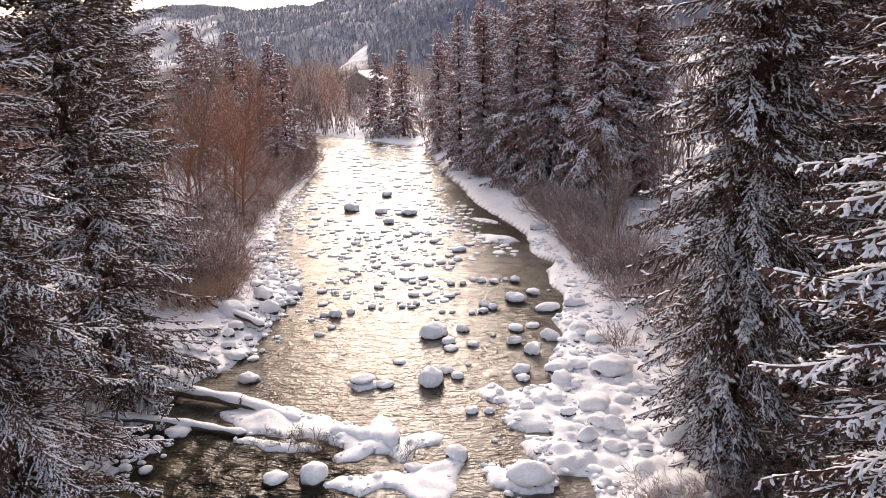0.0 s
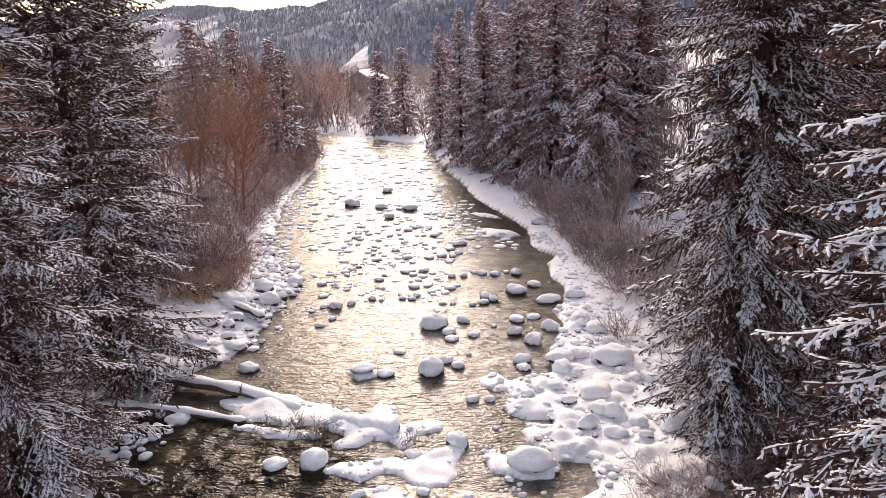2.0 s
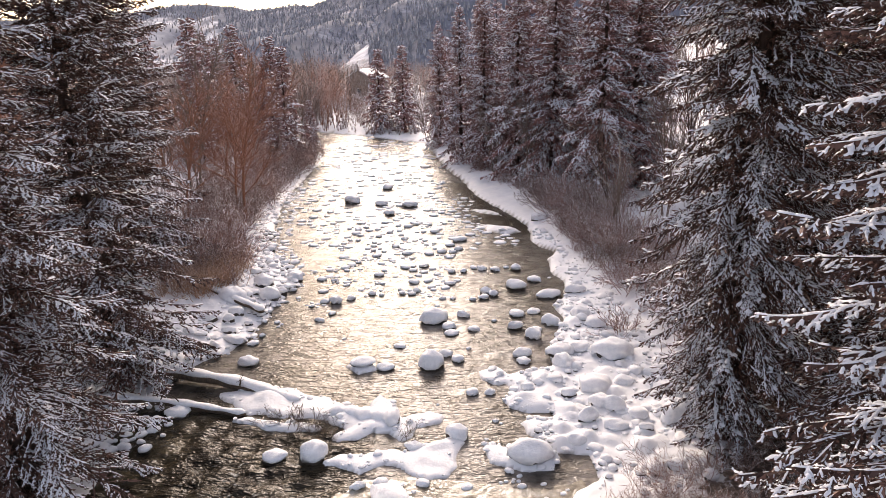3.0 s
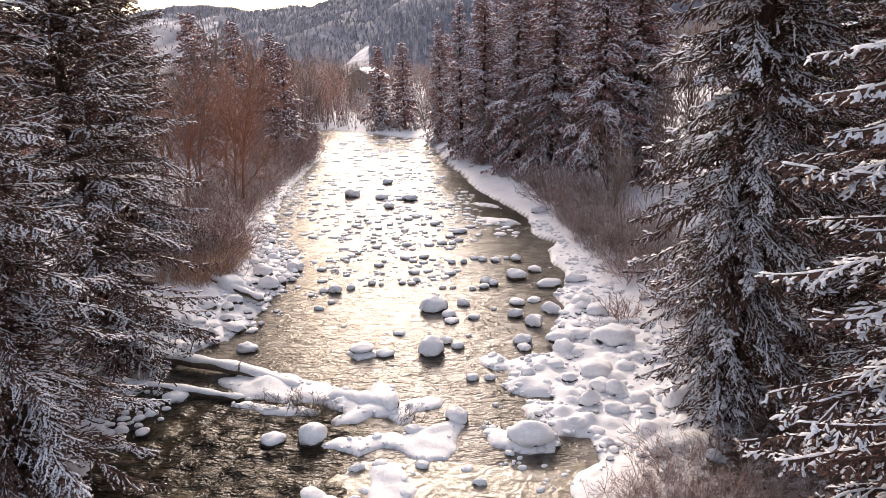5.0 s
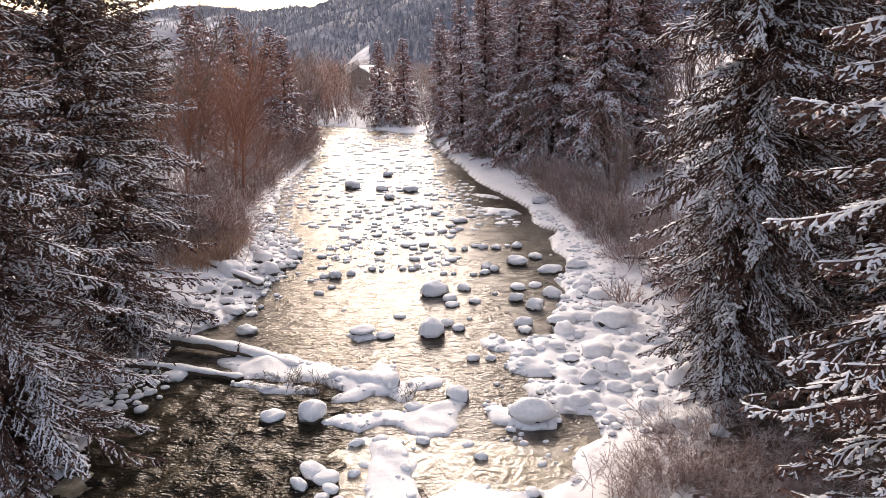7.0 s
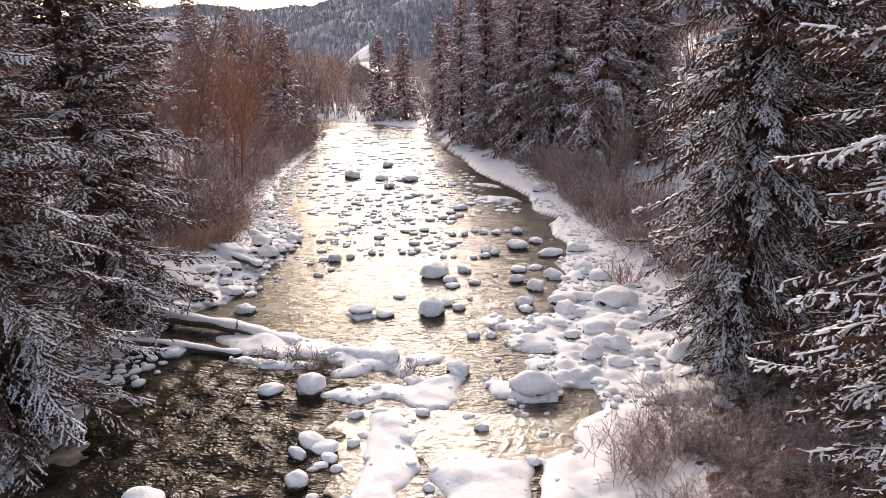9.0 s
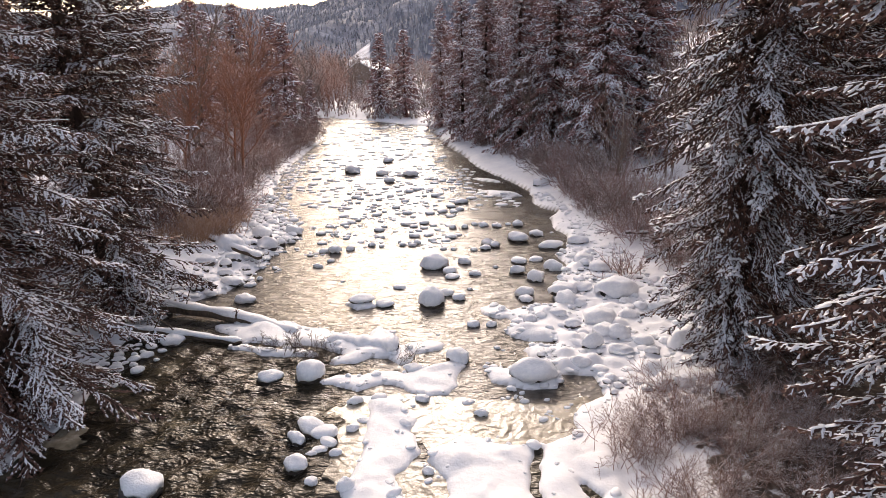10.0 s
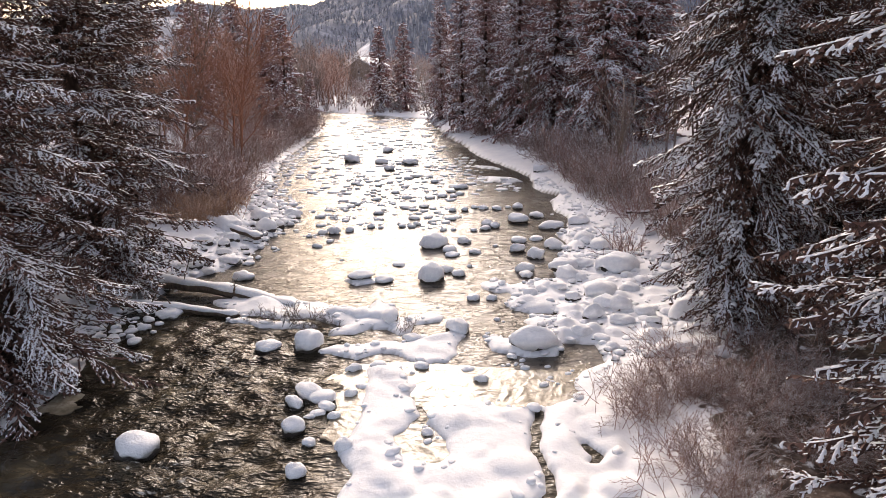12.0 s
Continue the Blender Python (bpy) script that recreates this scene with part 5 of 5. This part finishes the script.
def ice_sheet(poly, seed):
    q = np.random.default_rng(seed)
    pts = []
    for i, p in enumerate(poly):
        n = poly[(i + 1) % len(poly)]
        for k in range(5):
            f = k / 5
            pts.append((p[0] + (n[0] - p[0]) * f + q.normal(0, 0.06), p[1] + (n[1] - p[1]) * f + q.normal(0, 0.06)))
    bm = bmesh.new()
    low = [bm.verts.new((x, y, -0.1)) for x, y in pts]
    rim = [bm.verts.new((x, y, 0.012)) for x, y in pts]
    cx, cy = sum(p[0] for p in pts) / len(pts), sum(p[1] for p in pts) / len(pts)
    top = [bm.verts.new((x + (cx - x) * 0.04, y + (cy - y) * 0.04, 0.02)) for x, y in pts]
    n = len(pts)
    for i in range(n):
        j = (i + 1) % n
        bm.faces.new((low[i], low[j], rim[j], rim[i]))
        bm.faces.new((rim[i], rim[j], top[j], top[i]))
    bm.faces.new(top)
    bm.faces.new(low[::-1])
    bmesh.ops.recalc_face_normals(bm, faces=bm.faces)
    me = bpy.data.meshes.new("ice_sheet")
    bm.to_mesh(me)
    bm.free()
    me.materials.append(ICE)
    tagged(new("ice_sheet", me), "thin pale sheet of wet river ice between snow shelves", "ice", "ice sheets in the river")


ice_sheet([(-1.9, 18.6), (-0.2, 18.3), (1.6, 18.0), (3.4, 17.7), (4.6, 18.2), (4.6, 17.2), (3.9, 15.8), (2.7, 15.2), (1.4, 15.2), (0.5, 15.7), (-0.6, 15.2), (-1.3, 16.2)], 1)
ice_sheet([(-1.8, 14.6), (-0.5, 14.8), (0.2, 13.8), (0.2, 12.9), (-0.6, 12.7), (-1.7, 13.4)], 2)
ice_sheet([(-4.1, 17.6), (-2.6, 18.4), (-2.4, 16.4), (-2.3, 15.0), (-2.8, 13.4), (-3.5, 14.2), (-3.3, 16.0)], 3)
ice_sheet([(-12.3, 16.9), (-11.4, 16.8), (-10.9, 16.0), (-11.4, 15.3), (-12.4, 15.5)], 8)


# ---- logs ----
def log_mesh(key, length, r0, r1, seed, material, bend=0.2, lumps=0.15, flat=1.0, sides=12, n=26):
    rr = np.random.default_rng(seed)
    s = np.linspace(0, 1, n)
    cx = s * length
    cy = bend * np.sin(s * 3.1 + rr.uniform(0, 1)) + 0.05 * np.sin(s * 11)
    cz = 0.04 * np.sin(s * 9 + seed)
    rad = (r0 + (r1 - r0) * s) * (1 + lumps * np.sin(s * 23 + seed) * np.sin(s * 9))
    rad[0] *= 0.55
    rad[-1] *= 0.3
    a = np.arange(sides) * 2 * np.pi / sides
    V = np.stack([cx[:, None] + 0 * a, cy[:, None] + rad[:, None] * np.cos(a), cz[:, None] + flat * rad[:, None] * np.sin(a)], -1)
    ids = np.arange(n * sides).reshape(n, sides)
    q = np.stack([ids[:-1], np.roll(ids, -1, 1)[:-1], np.roll(ids, -1, 1)[1:], ids[1:]], -1).reshape(-1, 4)
    me = mesh_of(key, V.reshape(-1, 3), q, material)
    return me


def log(x0, y0, z0, x1, y1, z1, r0, r1, seed, label, snow=1.0, bend=0.2, branches=0):
    p, q = Vector((x0, y0, z0)), Vector((x1, y1, z1))
    ob = new("fallen_log")
    ob.matrix_basis = Matrix.Translation(p) @ (q - p).to_track_quat("X", "Z").to_matrix().to_4x4()
    ln = (q - p).length
    child("trunk", log_mesh("log_trunk", ln, r0, r1, seed, LOG_BARK, bend), ob)
    child("snow", log_mesh("log_snow", ln, r0 * 0.88 * snow, r1 * 1.3 * snow, seed, SNOW, bend, 0.35, 0.55), ob, "thick snow lying along the log", Matrix.Translation((0, 0, r0 * 0.62)))
    for k in range(branches):
        q = np.random.default_rng(seed * 10 + k)
        s, t = branching(q.uniform(0.8, 1.5), q, (5,), 0.6, 0.0, 0.03, 0.01, 0.4, 0.25, False)
        child("branch", mesh_of("log_branch", *join(tubes(*[np.array([e[i] for e in s]) for i in range(4)], 5), spikes(*[np.array([e[i] for e in t]) for i in range(3)])), LOG_BARK), ob, "", pose(ln * q.uniform(0.25, 0.75), 0, 0.1, q.uniform(-35, 35), q.uniform(-30, 30), 0))
    return tagged(ob, label, "log", "fallen logs in the river")


log(-14.6, 26.3, 0.62, -6.3, 23.75, -0.02, 0.3, 0.2, 3, "long fallen trunk lying into the river under thick snow", 1.05, 0.25, 3)
log(-14.8, 23.6, 0.42, -8.3, 22.9, 0.06, 0.18, 0.12, 4, "fallen log with a snow cover beside the long trunk", 1.1, 0.2, 2)
log(-15.4, 35.4, 1.3, -10.2, 33.0, 0.42, 0.24, 0.16, 5, "snow-covered fallen log resting across the bank stones", 1.1)
log(-4.9, 22.6, -0.02, -1.9, 21.9, 0.1, 0.24, 0.24, 6, "driftwood log buried in lumpy snow", 1.4)
log(10.2, 34.5, 1.0, 12.8, 33.8, 1.3, 0.1, 0.07, 8, "thin snow-covered fallen trunk among the shrubs", 1.2)


TANGLE = shrub_mesh("twig_tangle", 0.9, 78, LOG_BARK, stems=16, kids=(5, 4), twig_r=0.006, spread=0.8, lean=1.35, width=0.3)
for x, y, t, k in ((-5.7, 21.7, 0, 1.0), (-5.1, 21.35, 80, 0.9), (-6.3, 21.9, 160, 0.8), (-4.6, 21.2, 240, 0.8), (-7.2, 22.2, 300, 0.7), (-1.6, 20.9, 40, 0.7)):
    plant("dead_branch", TANGLE, x, y, t, k, "tangle of dead twigs caught against the snowy log", "branch", "dead twigs on the log jam", 0.12)


# ---- houses ----
def wall_material(name, c0, c1):
    m, nt, b = mat(name)
    nt.links.new(ramp(nt, tex(nt, 0.8, 5), [(0.3, c0), (0.7, c1)]), b.inputs["Base Color"])
    b.inputs["Roughness"].default_value = 0.8
    bump(nt, b, tex(nt, 12, 2, 0.5, (0.1, 0.1, 1)), 0.4, 0.03)
    return m


TAN = wall_material("tan_siding", (0.2, 0.165, 0.14), (0.27, 0.225, 0.19))
DARK_WOOD = wall_material("dark_timber", (0.09, 0.06, 0.05), (0.14, 0.1, 0.08))
YELLOW = wall_material("ochre_stucco", (0.34, 0.24, 0.1), (0.42, 0.31, 0.14))
TRIM = wall_material("pale_trim", (0.55, 0.53, 0.5), (0.65, 0.63, 0.6))
PANE, pnt, pb = mat("window_pane")
pb.inputs["Base Color"].default_value = (0.04, 0.05, 0.06, 1)
pb.inputs["Roughness"].default_value = 0.27


def house(x, y, z, turn, w, d, h, roof, storeys, bays, walls, label):
    ob = new("house")
    ob.matrix_basis = pose(x, y, z, 0, 0, turn)
    bm = bmesh.new()
    box(bm, -w / 2, w / 2, -d / 2, d / 2, -3, h)
    vs = [bm.verts.new(p) for p in ((-w / 2, -d / 2, h), (w / 2, -d / 2, h), (0, -d / 2, h + roof), (-w / 2, d / 2, h), (w / 2, d / 2, h), (0, d / 2, h + roof))]
    bm.faces.new((vs[0], vs[1], vs[2])), bm.faces.new((vs[4], vs[3], vs[5]))
    part("wall", bm, walls, ob)
    for s in (-1, 1):
        bm = bmesh.new()
        e, t = 0.7, 0.35
        k = roof / (w / 2)
        pts = [(0, roof + 0.02), (s * (w / 2 + e), -e * k + 0.02), (s * (w / 2 + e), -e * k + t), (0, roof + t + 0.1)]
        f = [[bm.verts.new((px, yy, h + pz)) for px, pz in pts] for yy in (-d / 2 - e, d / 2 + e)]
        bm.faces.new(f[0]), bm.faces.new(f[1][::-1])
        for i in range(4):
            bm.faces.new((f[0][i], f[1][i], f[1][(i + 1) % 4], f[0][(i + 1) % 4]))
        bmesh.ops.recalc_face_normals(bm, faces=bm.faces)
        part("roof", bm, SNOW, ob, "snow-covered roof slope")
    for i in range(storeys):
        for j in range(bays):
            cx = -w / 2 + w * (j + 0.5) / bays
            cz = h * (i + 0.5) / storeys
            bm = bmesh.new()
            box(bm, cx - 0.75, cx + 0.75, -d / 2 - 0.08, -d / 2 + 0.05, cz - 0.8, cz + 0.8, 0.03)
            win = part("window", bm, TRIM, ob)
            for sx in (-0.33, 0.33):
                bm = bmesh.new()
                box(bm, cx + sx - 0.28, cx + sx + 0.28, -d / 2 - 0.1, -d / 2 - 0.07, cz - 0.68, cz + 0.68)
                part("pane", bm, PANE, win)
    return tagged(ob, label, "house", "houses in the valley")


house(-26.6, 226, -0.5, -14, 9.5, 15, 8.2, 2.6, 3, 3, TAN, "three-storey tan apartment house with a snowy gable roof")
for x, y, z, tn, w, h, me, lb in ((44, 160, 15.5, 25, 12, 6.0, DARK_WOOD, "dark timber chalet with a snowy roof on the slope"), (49, 172, 20, 25, 13, 6.5, DARK_WOOD, "dark timber chalet with a snowy roof on the slope"),
                                  (38.5, 140, 11.5, 30, 9, 4.5, DARK_WOOD, "low dark chalet with a flat snowy roof"), (53, 92, 9.5, 30, 10, 6.0, YELLOW, "ochre house with a snowy roof behind the spruces")):
    house(x, y, z, tn, w, 10, h, 1.8, 2, 3, me, lb)
